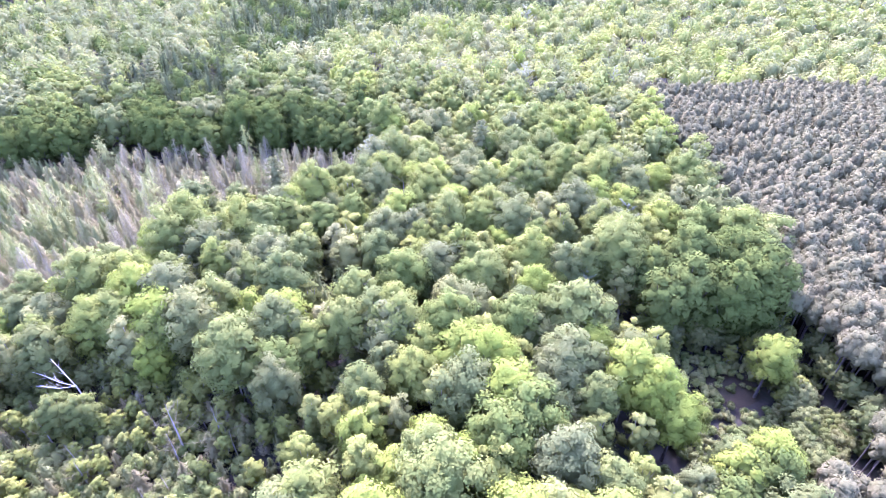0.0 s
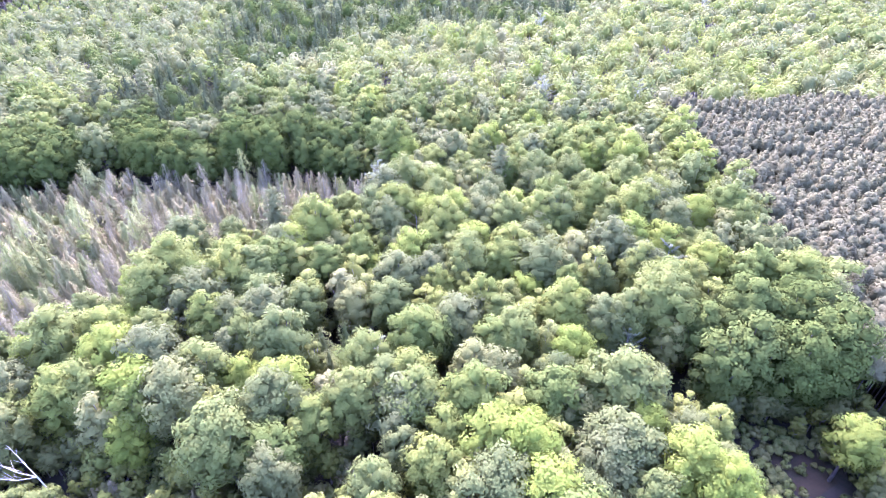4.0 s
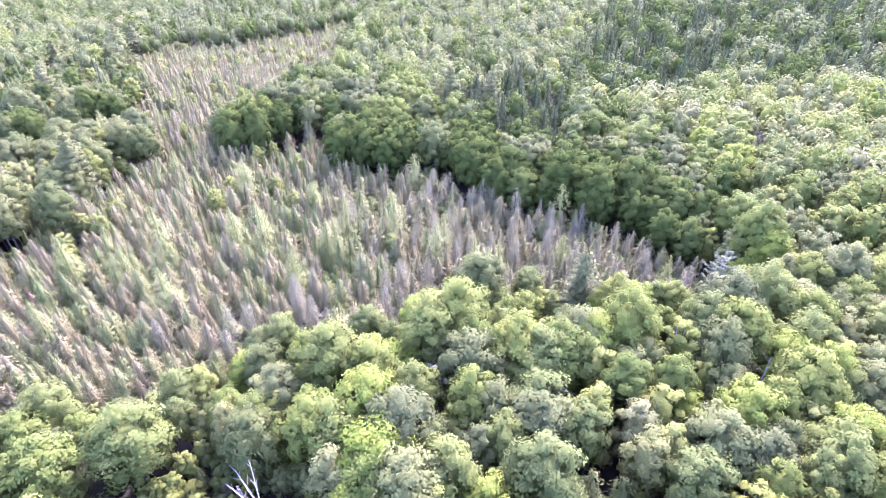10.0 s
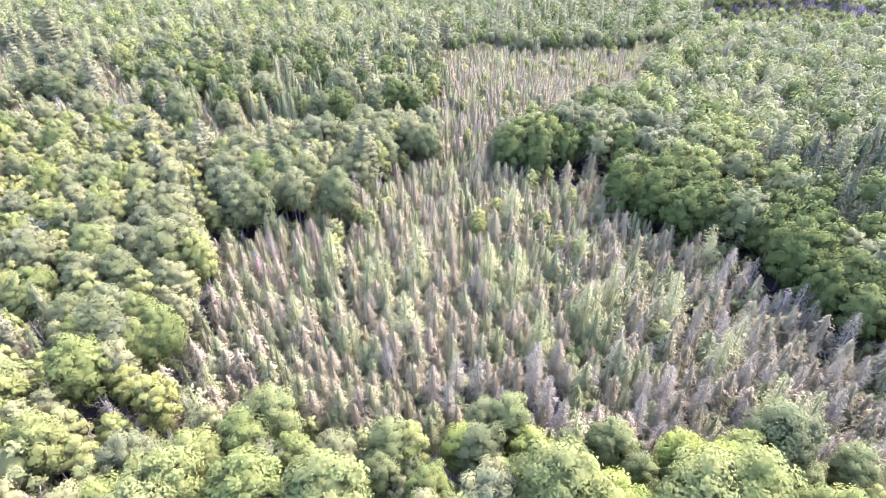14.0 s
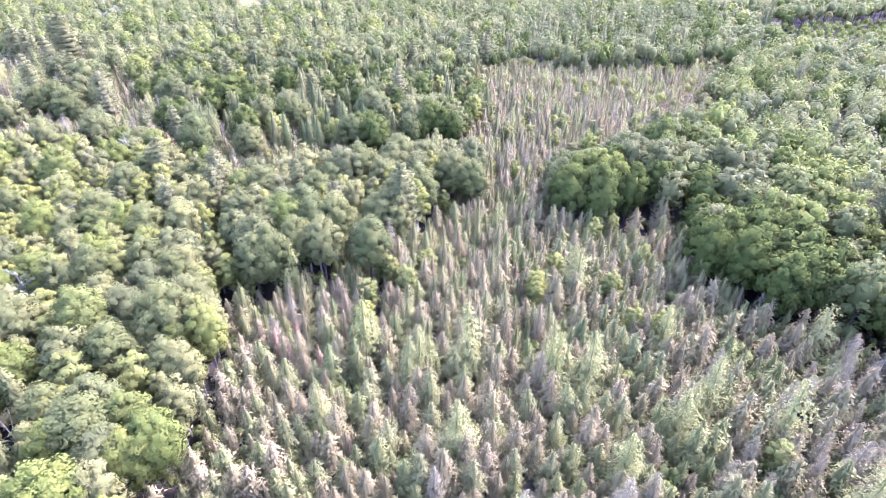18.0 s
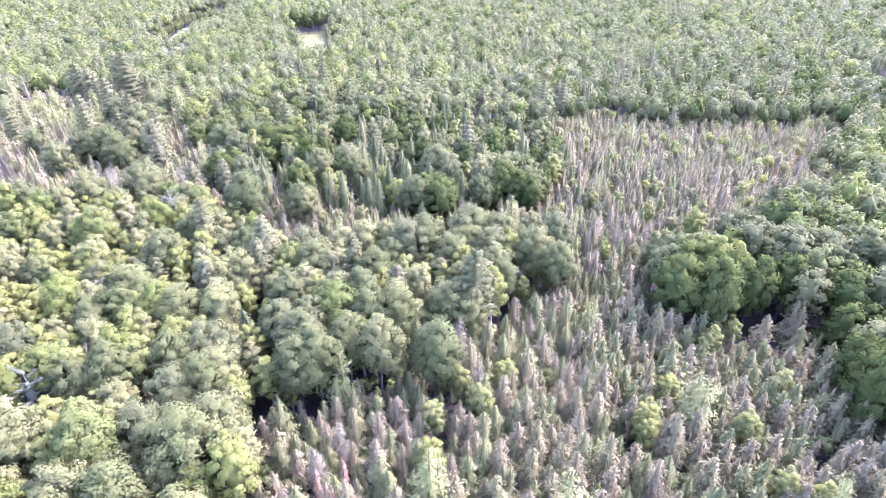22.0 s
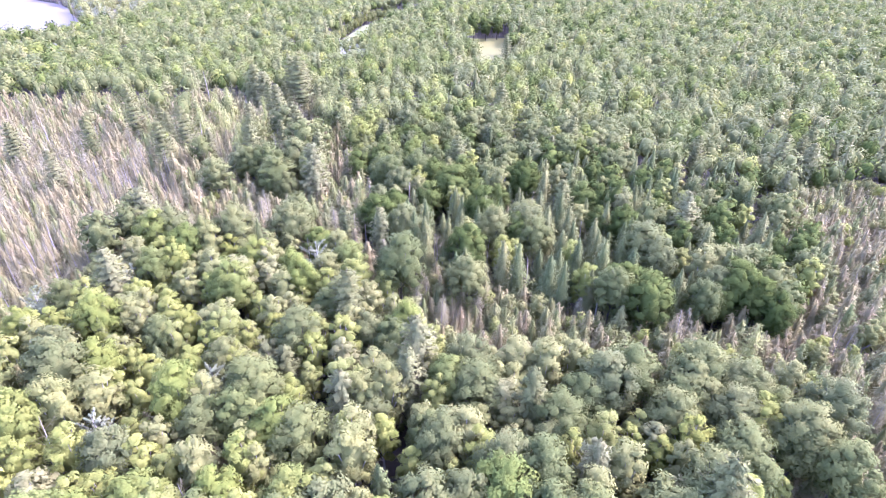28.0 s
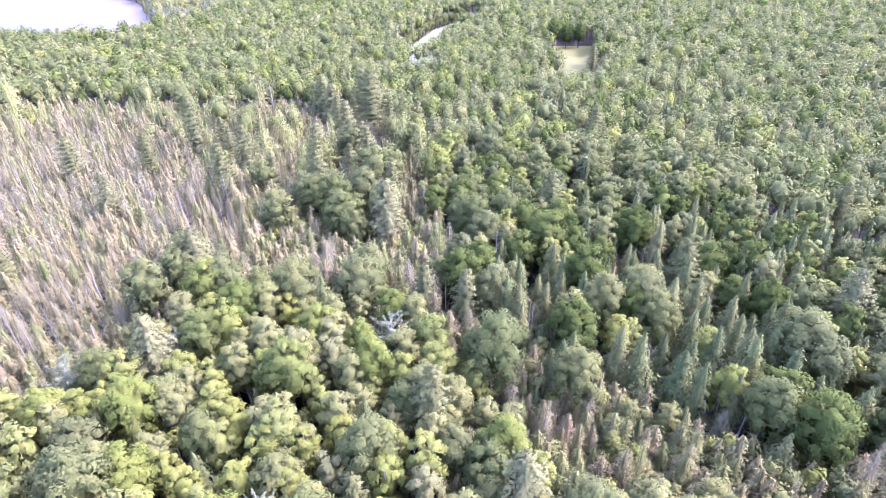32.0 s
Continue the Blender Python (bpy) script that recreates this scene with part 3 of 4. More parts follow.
def thing(kname, x, y, size=1.0, r=None, tall=1.0):
    """One tree or shrub as a thing of its own, with trunk and crown."""
    k = KINDS[kname]
    r = r or random
    if k["made"] is None:
        k["made"] = []
        for n, (t, c) in enumerate(k["shapes"]):
            k["made"].append((mesh_of(kname + "_trunk", [(t, 0)], [k["bark"]]), mesh_of(kname + "_crown", [(c, 0)], [k["leaf"]])))
    tm, cm = k["made"][r.randrange(len(k["made"]))]
    ob = new(kname)
    ob.matrix_basis = Matrix.LocRotScale((x, y, 0), Euler((0, 0, r.uniform(0, 6.283))), (size, size, size * tall))
    tagged(ob, k["label"], k["category"], k["group"])
    part("trunk", tm, ob)
    part("crown", cm, ob)
    k["count"] += 1
    return ob


STUFF = {}


def stuff(kname, x, y, size, r, tall=1.0, level=0):
    """level: 0 in the distance, 1 in the middle distance, 2 far away."""
    STUFF.setdefault(kname, []).append((r.randrange(4) + 4 * level, x, y, size, size * tall, r.uniform(0, 6.283), r.random()))


def link_stuff(kname, name, label):
    k = KINDS[kname]
    rows = STUFF.pop(kname, [])
    if not rows:
        return
    pieces, tints = [], []
    for slot, which in ((0, 1), (1, 0)):
        for n in range(12):
            mine = np.array([row[1:] for row in rows if row[0] == n])
            if not len(mine):
                continue
            v, q, t, m = k[("far", "mid", "remote")[n // 4]][n % 4][which]
            c, s = np.cos(mine[:, 4:5]), np.sin(mine[:, 4:5])
            x = (v[:, 0] * c - v[:, 1] * s) * mine[:, 2:3] + mine[:, 0:1]
            y = (v[:, 0] * s + v[:, 1] * c) * mine[:, 2:3] + mine[:, 1:2]
            z = v[:, 2] * mine[:, 3:4]
            nx, ny, nz = m[:, 0] * c - m[:, 1] * s, m[:, 0] * s + m[:, 1] * c, m[:, 2] + 0 * c
            step = (np.arange(len(mine)) * len(v))[:, None, None]
            pieces.append(((np.stack([x, y, z], -1).reshape(-1, 3), (q + step).reshape(-1, 4), (t + step).reshape(-1, 3), np.stack([nx, ny, nz], -1).reshape(-1, 3)), slot))
            tints.append(np.repeat(mine[:, 5], len(v)))
    me = mesh_of(name, pieces, [k["leaf"], k["bark"]], np.concatenate(tints))
    tagged(new(name, me), label, "trees", kind="stuff")


# ---- the plan: stands of wood, as outlines on the ground ----
def outline(*xy):
    return np.array(xy, float).reshape(-1, 2)


PLANTATION = outline(63, 168, 135, 170, 200, 172, 200, -20, 44, -20, 44, 34, 48, 46, 51, 58, 58, 74, 62, 85, 57, 90, 61, 104, 59, 123, 56, 137)
CLEARING = outline(39, 58, 42, 62, 50, 62, 50, 57, 46, 55)
GAP = outline(24, 86, 28, 86, 30, 75, 34, 67, 39, 62, 34, 56, 28, 60, 24, 74)
GLADE = outline(30, 59, 39, 68, 46, 70, 60, 68, 59, 59, 58, 48, 56, 40, 25, 40, 29, 50)
BOG = outline(-90, 33, -97, 34, -108, 36, -126, 42, -138, 45, -142, 54, -142, 69, -146, 86, -157, 98, -166, 109, -146, 118, -131, 124, -123, 134,
              -104, 132, -88, 135, -66, 135, -46, 137, -21, 138, -20, 124, -36, 110, -52, 100, -61, 88, -68, 76, -78, 60, -87, 47)
BOG_DEAD = outline(-84, 66, -68, 76, -61, 88, -52, 100, -36, 110, -20, 124, -21, 138, -46, 137, -66, 135, -80, 135, -84, 112, -76, 96, -82, 82)
RIDGE = outline(-142, 115, -150, 134, -156, 152, -155, 177, -139, 194, -122, 195, -108, 189, -92, 203, -40, 200, -22, 160, -21, 135, -46, 135,
                -66, 132, -88, 132, -101, 130, -123, 132, -130, 121)
# front rows of the ridge, filled with the shade-darkened oaks
RIDGE_EDGE = outline(-142, 115, -130, 121, -123, 132, -101, 130, -88, 132, -66, 132, -46, 135, -21, 135, -24, 152, -46, 156, -66, 156, -88, 155, -101, 149, -122, 147, -136, 137, -148, 127)
RIDGE_PINES = outline(-108, 168, -105, 187, -94, 208, -70, 184, -55, 155, -64, 146, -86, 157)
# woods under cloud shadow, shown by darker trees instead
NORTH_WOODS = outline(-82, 196, -95, 257, -110, 330, 0, 420, 110, 400, 62, 300, 40, 262, -5, 256, -40, 240, -50, 218)
LIGHT_WOODS = outline(-60, 200, -22, 160, -20, 134, 20, 150, 56, 137, 62, 168, 135, 170, 215, 172, 215, 300, 100, 420, 60, 313, -5, 268, -40, 262, -50, 228)
GREY_BOG = outline(-216, 44, -200, 48, -187, 54, -180, 63, -176, 76, -173, 90, -168, 104, -160, 109, -150, 115, -153, 129, -157, 152, -164, 180, -164, 198, -190, 217, -205, 240,
                   -216, 199, -234, 175, -244, 148, -211, 135, -201, 131, -190, 122, -185, 110, -187, 98, -194, 85, -205, 66)
CEDARS = outline(-227, 39, -210, 51, -200, 58, -195, 66, -194, 80, -188, 92, -184, 106, -188, 120, -200, 131, -230, 135, -244, 142, -254, 110,
                 -252, 74, -248, 57, -240, 44)
DEAD_BOG = outline(-312, -91, -311, -73, -298, -52, -272, -24, -253, -8, -241, -5, -240, -16, -225, -16, -213, -12, -207, -16, -198, -18, -191, -20, -184, -60, -200, -110)
CONIFER_MIX = outline(-334, -116, -329, -101, -332, -71, -334, -41, -334, -13, -333, 11, -294, 28, -254, 38, -234, 39, -210, 47, -206, 41, -218, 28, -224, 17, -214, 12, -219, 2, -215, -2, -203, -6, -200, -15, -189, -18, -190, -60, -240, -130)
DEAD_BOG_FAR = outline(-329, -18, -332, 11, -294, 26, -289, 18, -305, -4)
PINE_BELT = outline(-227, 138, -201, 172, -179, 200, -255, 294, -278, 254, -298, 226, -270, 180)
MIXED = outline(-78, -50, -80, 20, -90, 34, -106, 36, -122, 43, -133, 47, -138, 60, -138, 69, -143, 84, -155, 95, -171, 104, -184, 92, -193, 75, -205, 58,
                -212, 48, -227, 38, -240, 42, -262, 30, -280, 14, -275, -10, -258, -17, -239, -2, -211, -9, -188, -24, -175, -95, -80, -95)
KNOLL = outline(-80, 20, -90, 36, -86, 47, -78, 60, -62, 88, -36, 110, -20, 124, -15, 135, 20, 150, 56, 137, 60, 123, 60, 104, 56, 90, 61, 85, 57, 74,
                50, 60, 28, 54, 26, 28, 26, -80, -80, -80)
SCRUB = outline(-71, 56, -58, 57, -50, 56, -42, 57, -32, 57, -26, 53, -16, 57, -11, 51, -16, 41, -19, 27, -62, 27)
FIELD = outline(-463, 88, -464, 114, -436, 113, -412, 106, -368, 100, -368, 84, -414, 83)
LAKE = outline(-400, -330, -436, -196, -470, -195, -507, -218, -560, -240, -580, -250, -615, -275, -700, -310, -900, -330, -900, -900, -400, -900)
SHORE = outline(-436, -196, -439, -158, -462, -130, -500, -150, -585, -203, -610, -222, -640, -262, -660, -300, -612, -287, -560, -254, -520, -229, -490, -215, -470, -195)
GREY_SHORE = outline(-470, -120, -500, -150, -585, -203, -610, -222, -640, -262, -660, -215, -640, -170, -540, -118)
YOUNG_WOOD = outline(-241, 299, -226, 376, -150, 380, -184, 306, -203, 275)
ROAD = outline(-418, 6, -446, 10, -506, 23, -526, 33, -548, 44, -544, 52, -515, 54, -503, 45, -446, 31, -418, 26)
SEEN = outline(95, -70, 215, 300, 100, 420, -180, 430, -420, 510, -590, 440, -690, 60, -660, -340, -480, -250, -300, -150, -200, -95, -60, -75)


def inside(poly, x, y):
    x, y = np.asarray(x, float), np.asarray(y, float)
    hit = np.zeros(x.shape, bool)
    for (x0, y0), (x1, y1) in zip(poly, np.roll(poly, -1, 0)):
        if y0 != y1:
            hit ^= ((y0 > y) != (y1 > y)) & (x < x0 + (y - y0) * (x1 - x0) / (y1 - y0))
    return hit


def stand_of(x, y):
    """The number of the stand in STANDS at each place; -1 for none."""
    x, y = np.asarray(x, float), np.asarray(y, float)
    x, y = x + 2.6 * np.sin(y / 5.3 + 1.0) + 1.6 * np.sin(y / 2.3 + x / 7.0), y + 2.6 * np.sin(x / 6.1) + 1.6 * np.sin(x / 2.7 + y / 6.0 + 2.0)
    which = np.full(np.shape(x), len(STANDS) - 1)
    free = np.ones(np.shape(x), bool)
    for n, (poly, *_) in enumerate(STANDS[:-1]):
        m = free & inside(poly, x, y)
        which[m], free = n, free & ~m
    return which


# outline, spacing, mix of kinds with their shares, size
STANDS = [
    (CLEARING, 0, {}, 1),
    (GAP, 2.2, {"shrub": 1}, 0.6),
    (GLADE, 1.6, {"shrub": 9, "birch_tree": 0.25}, 0.62),
    (FIELD, 0, {}, 1),
    (ROAD, 0, {}, 1),
    (LAKE, 0, {}, 1),
    (SHORE, 0, {}, 1),
    (GREY_SHORE, 4.0, {"dead_tamarack": 3, "aspen_tree": 2, "willow_tree": 0.6, "white_pine": 0.5}, 1.0),
    (YOUNG_WOOD, 2.7, {"birch_tree": 3, "maple_tree": 1}, 0.5),
    (PLANTATION, 2.4, {"plantation_pine": 1}, 1.0),
    (SCRUB, 2.3, {"black_spruce": 4, "birch_tree": 1.4, "shrub": 5, "dead_tree": 0.8, "tamarack_tree": 3, "dead_tamarack": 0.8, "aspen_tree": 0.5}, 0.62),
    (BOG_DEAD, 2.6, {"tamarack_tree": 7, "black_spruce": 2.5, "dead_tamarack": 4, "birch_tree": 0.2, "larch_tree": 0.2, "shrub": 1.5}, 0.95),
    (BOG, 2.75, {"tamarack_tree": 9, "black_spruce": 7.5, "dead_tamarack": 0.6, "birch_tree": 0.25, "larch_tree": 0.12, "cedar_tree": 0.25, "shrub": 1.5}, 0.95),
    # the oaks' dark leaf colour stands in for shade on the ridge front
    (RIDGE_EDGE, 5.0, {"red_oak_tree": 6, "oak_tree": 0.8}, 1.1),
    # cloud shadow on these two stands is put into the trees' dark colour
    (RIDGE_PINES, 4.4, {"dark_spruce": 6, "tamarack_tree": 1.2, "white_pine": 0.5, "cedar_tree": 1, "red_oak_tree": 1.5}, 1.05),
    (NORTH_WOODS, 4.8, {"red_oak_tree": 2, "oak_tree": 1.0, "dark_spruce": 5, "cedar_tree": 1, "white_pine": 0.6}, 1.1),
    (LIGHT_WOODS, 5.2, {"aspen_tree": 3, "birch_tree": 2.6, "oak_tree": 2, "maple_tree": 2.4, "willow_tree": 0.1, "bright_maple": 0.3}, 1.12),
    (RIDGE, 5.1, {"oak_tree": 3.5, "red_oak_tree": 1.2, "maple_tree": 2.5}, 1.12),
    (CEDARS, 4.3, {"cedar_tree": 8, "birch_tree": 1.2, "red_oak_tree": 2.0, "oak_tree": 1.8, "aspen_tree": 0.8, "tamarack_tree": 0.8, "dead_tree": 0.8}, 1.0),
    (GREY_BOG, 2.6, {"tamarack_tree": 8, "black_spruce": 3.5, "birch_tree": 1.2, "larch_tree": 0.1, "aspen_tree": 0.8, "cedar_tree": 0.6, "dead_tamarack": 0.9}, 0.95),
    (DEAD_BOG, 2.5, {"dead_tamarack": 5, "white_pine": 0.1, "tamarack_tree": 7, "black_spruce": 1.5, "dead_tree": 0.6}, 0.88),
    (DEAD_BOG_FAR, 2.8, {"dead_tamarack": 4, "tamarack_tree": 4, "white_pine": 0.7}, 1.15),
    (CONIFER_MIX, 2.9, {"tamarack_tree": 8, "black_spruce": 3, "white_pine": 0.25, "cedar_tree": 0.4, "oak_tree": 0.3, "birch_tree": 0.4, "aspen_tree": 0.3, "larch_tree": 0.25, "dead_tamarack": 2.2, "dead_tree": 0.15}, 1.15),
    (PINE_BELT, 5.0, {"white_pine": 1.6, "oak_tree": 4, "red_oak_tree": 2}, 1.0),
    (MIXED, 4.3, {"birch_tree": 3.6, "oak_tree": 2.2, "aspen_tree": 3.8, "maple_tree": 1.4, "white_pine": 0.3, "tamarack_tree": 1.0, "cedar_tree": 0.5, "willow_tree": 0.04, "dead_tree": 0.5, "dead_tamarack": 0.3, "black_spruce": 0.5}, 1.05),
    (KNOLL, 4.9, {"maple_tree": 5, "oak_tree": 1.6, "birch_tree": 2.0, "aspen_tree": 1.2, "bright_maple": 0.8, "white_pine": 0.1, "dead_tree": 0.1}, 1.15),
    (SEEN, 5.0, {"oak_tree": 6, "red_oak_tree": 1.5, "maple_tree": 0.9, "birch_tree": 0.5, "aspen_tree": 0.8, "white_pine": 0.4, "dark_spruce": 0.25}, 1.0),
]

# ---- ground, field, road, lake ----
def sheet(name, poly, z, mat, label, category):
    bm = bmesh.new()
    bm.faces.new([bm.verts.new((x, y, z)) for x, y in poly])
    bmesh.ops.triangulate(bm, faces=bm.faces)
    me = bpy.data.meshes.new(name)
    bm.to_mesh(me)
    bm.free()
    me.materials.append(mat)
    for p in me.polygons:
        if p.normal.z < 0:
            p.flip()
    return tagged(new(name, me), label, category, kind="structure")


def grid_sheet(name, x0, x1, y0, y1, n, mat, label):
    xs, ys = np.linspace(x0, x1, n), np.linspace(y0, y1, n)
    gx, gy = np.meshgrid(xs, ys, indexing="ij")
    v = np.stack([gx, gy, gx * 0], -1).reshape(-1, 3)
    i, j = np.meshgrid(np.arange(n - 1), np.arange(n - 1), indexing="ij")
    q = np.stack([i * n + j, (i + 1) * n + j, (i + 1) * n + j + 1, i * n + j + 1], -1).reshape(-1, 4)
    return tagged(new(name, mesh_of(name, [((v, q, NOT_, np.tile((0.0, 0.0, 1.0), (len(v), 1))), 0)], [mat])), label, "ground", kind="structure")


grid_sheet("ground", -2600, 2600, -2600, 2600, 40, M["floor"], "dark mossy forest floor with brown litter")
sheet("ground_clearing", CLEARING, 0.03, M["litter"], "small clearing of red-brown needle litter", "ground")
sheet("ground_field", FIELD, 0.06, M["meadow"], "small mown yellow-green field among the trees", "field")
sheet("ground_verge", ROAD, 0.06, M["verge"], "grassy verge beside the forest road", "verge")
ROAD_BED = outline(-376, 4, -436, 16, -506, 32, -522, 41, -561, 51, -608, 58, -608, 62, -560, 55, -520, 46, -505, 37, -436, 20.5, -377, 9)
sheet("road", ROAD_BED, 0.12, M["gravel"], "pale straight road through the forest", "road")
sheet("water", LAKE, 0.05, M["water"], "pale calm lake beyond the forest", "lake")
sheet("ground_shore", SHORE, 0.08, M["marsh"], "pale dry marsh grass along the lake", "shore")

# ---- trees that stand out, placed one by one ----
pick = random.Random(11)
PLACED = []


def placed(kname, where, size=1.0, tall=1.0):
    for x, y in zip(where[::2], where[1::2]):
        thing(kname, x, y, size * pick.uniform(0.93, 1.07), pick, tall)
        PLACED.append((x, y, 1.4 * size if kname in ("larch_tree", "dead_tree", "rusty_conifer") else 2.6 * size))


# bright maples at the front and round the clearing
placed("bright_maple", [-1.4, 42.5, 3.3, 40.1, -5.6, 38.6, -9, 34.7, 7.5, 35.7, 40, 40.4, 30.8, 46.3, 35.3, 38.1, 49, 57.4], 0.95, 1)
placed("bright_maple", [-39.1, 85.9, -52.3, 78, -7.5, 67.8, -16, 93.9, 54.3, 120.8, 47.3, 134.4, -52.2, 90, -28, 111.1, 56.5, 102.7, -54.7, 76.4, -37.9, 85, -65.5, 73, -56.5, 88.7, -28.6, 111.9, -43.8, 58.2], 0.9, 1)
# tall wall of oaks behind the clearing, its shaded face put into dark leaves
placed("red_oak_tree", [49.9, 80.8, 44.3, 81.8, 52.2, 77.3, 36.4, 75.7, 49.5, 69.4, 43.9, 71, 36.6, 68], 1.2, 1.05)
placed("birch_tree", [28.5, 62.1, 31.3, 58.5, -17.7, 48.2, -14.2, 47.3, -30, 70.5, -22.9, 72, 25.7, 45.3, 24.1, 38.8, -18.2, 42.1], 1, 1)
# silvery crowns on the knoll
placed("willow_tree", [-31.5, 86, 24.6, 74.5, -45.1, 78.1, -18, 127.3, 36.6, 93.7, -13.3, 74.2], 1, 1)
placed("black_spruce", [17.6, 40.3, -21.9, 76.4, -19.7, 71.7, -21.1, 67.6, -18.7, 78.5], 1.35, 1)
placed("dead_tree", [-13.6, 52.6, -31.4, 48.7, -36.4, 46.9, -36.5, 45.1, -31.3, 56.9, -12.3, 36.4, -72.9, 52.8, -67.3, 41.1, -32.7, 54.6], 0.9, 1)
# yellow-green larches in the bog
placed("larch_tree", [-98.4, 108.2, -82.6, 87, -117.9, 65, -110.9, 69.7, -99.7, 88.5, -96.7, 92, -94.6, 69.3, -66.3, 108.5, -86.4, 105.5, -84.7, 97.8, -56.6, 107.2], 0.95, 1)
placed("larch_tree", [-99.7, 109.6, -85.8, 100.9, -95.1, 70.4, -82.7, 86.7, -110.8, 71.1, -119.2, 65.2, -98.5, 94.3, -100.3, 87.7, -107.7, 54.7, -139.4, 101.7, -45, 120.5, -67.3, 113.1, -52.7, 109.2, -102.8, 90], 0.85, 1)
placed("tamarack_tree", [-115.2, 99.1, -127.4, 136.5, -127.1, 127.8, -114.7, 98.8, -128.6, 136.1], 1.25, 1)
placed("dead_tamarack", [-76.4, 81.5, -73.5, 81.9, -73.7, 76.7, -69.8, 81.7, -64.8, 91, -63, 101.4, -52.6, 116.1, -60.4, 131.1, -55, 126.8, -48.6, 106.4, -81, 114.9, -90.1, 111, -70.9, 114.8], 1.1, 1)
placed("rusty_conifer", [-117.9, 15.7, -124.8, 55.5, -124.3, 52.1, -121.1, 53.7, -108.7, 71.4, -118, 57.3, -174.7, 181.1, -187.2, 91.4, -241.2, 24.6], 0.9, 1)
# small bright birches in the bog
placed("birch_tree", [-142.4, 50.7, -134.6, 75.6, -129.2, 76.7, -133.6, 82, -117.3, 121, -128.4, 117.1, -112.9, 109.2, -117.2, 96.1, -100.7, 109.9, -129.4, 77, -136, 74.7, -133.5, 83.1, -118.6, 97.1, -112.6, 109.6, -129.4, 69.1, -128.8, 118.3], 0.7, 1)
# dark oaks in the mixed wood
placed("oak_tree", [-159.5, 54, -155.9, 60.8, -151.4, 55.7, -148.6, 64.7, -151.2, 51.5, -144.5, 60.4, -140.8, 64.5, -142.4, 55.3, -137.2, 72.4, -142.2, 52.3], 1, 1.1)
placed("oak_tree", [-170.2, 94.5, -166.6, 98.9, -165.8, 86.9, -157.6, 100.2, -153.2, 102.2, -158.3, 91.5, -167.6, 95.6, -158.6, 100.1, -162.4, 85.1], 1, 1)
placed("aspen_tree", [-159.5, 81.3, -152.6, 80.8, -154, 87.5, -158.5, 72.7, -148.6, 73.6, -161.6, 62.6, -176.1, 53.3, -163, 55.1, -164.8, 59, -162.4, 65.3, -160.4, 67.8], 0.95, 1)
# silvery crowns in the mixed wood
placed("willow_tree", [-174, 21.2, -166, 8, -151.5, 16, -194, -14, -202, -1, -204.5, 32.4], 1, 1)
# white pines that top the canopy
placed("white_pine", [-170.8, 49.5, -213.6, 108.8, -225.5, 85.4, -154.5, 71.6, -168, 40.4, -265.7, -18.3, -256.5, 165, -248.3, 151.7, -222.1, -6.1, -286, -23.8, -270, 5.8, -277.3, -15.9, -287.6, 14.5, -176.3, 51], 1, 1)
placed("birch_tree", [-162.4, 80.5, -157.7, 81.6, -158, 49.9, -155, 59.2, -170.4, 32.8, -193.8, 2.1, -189.5, -6.1, -196.8, 2.3, -198.3, 8.5, -194.1, 22.3, -194.4, 31.2, -196.1, 45.7, -185.1, 28.2, -182.1, 18.9], 0.95, 1)
placed("oak_tree", [-169.2, 92, -167.7, 97.9, -162.7, 92.7, -169.8, 81.5, -252.7, 8.9, -248.5, 15.5, -254.8, 6.5, -252, 13.8, -255.4, 19.7, -249.5, 25.8], 1.05, 1)
# bare trees at the edge of the cedars
placed("dead_tree", [-206.7, 58.7, -213.7, 55.6, -175.2, 26, -170.5, 29.4, -170.2, 34.2, -167, 18.9, -167.4, 79.2, -205.4, 58.3, -212.7, 55.9, -211.5, 66.7, -218.8, 40.8, -240.6, -0.8, -184.3, -15.6, -198.7, 83.9, -193.2, 84.7], 0.95, 1)
# tall cedars along the dark edge
placed("cedar_tree", [-221.3, 50, -227.6, 61.1, -230, 68, -222.3, 73.8, -213.9, 79.3, -212.7, 89.2, -204.2, 92.7, -198, 92.1, -191.7, 98.7, -202.4, 79.2, -200.8, 71.1, -200.2, 87.5], 1.15, 1)

def leaning_birch(x, y):
    """A dead birch leaning out of the canopy, its pale limbs fanned to one side."""
    r = rng_of("lean", 1)
    trunk = tube([(0.9, -0.5, -0.2), (0.5, -0.2, 4.5), (0, 0, 8.7)], (0.15, 0.11, 0.08), 6)
    ob = new("dead_birch")
    ob.location = (x, y, 0)
    tagged(ob, "leaning dead birch with bare whitish limbs", "tree")
    part("trunk", mesh_of("dead_birch_trunk", [(trunk, 0)], [M["white_bark"]]), ob)
    for tip in ((-5.2, 0.9, 1.6), (-4.9, -0.7, 0.9), (-3.2, 1.9, 3.4)):
        s, e = np.array([0, 0, 8.5]), np.array([0, 0, 8.5]) + tip
        mid = s * 0.5 + e * 0.5 + (0.3, -0.2, -0.3)
        limb = [tube([s, mid, e], (0.065, 0.045, 0.016), 5)]
        for m in range(7):
            f = 0.35 + 0.09 * m
            p = s * (1 - f) + e * f
            limb.append(tube([p, p + unit(np.array(tip) + r.normal(size=3) * 2.4) * r.uniform(0.7, 1.5)], (0.022, 0.01), 3))
        part("limb", mesh_of("dead_birch_limb", [(limbed(limb), 0)], [M["white_bark"]]), ob)
    PLACED.append((x - 2.5, y + 1.5, 3.6))


leaning_birch(-52.2, 52.8)
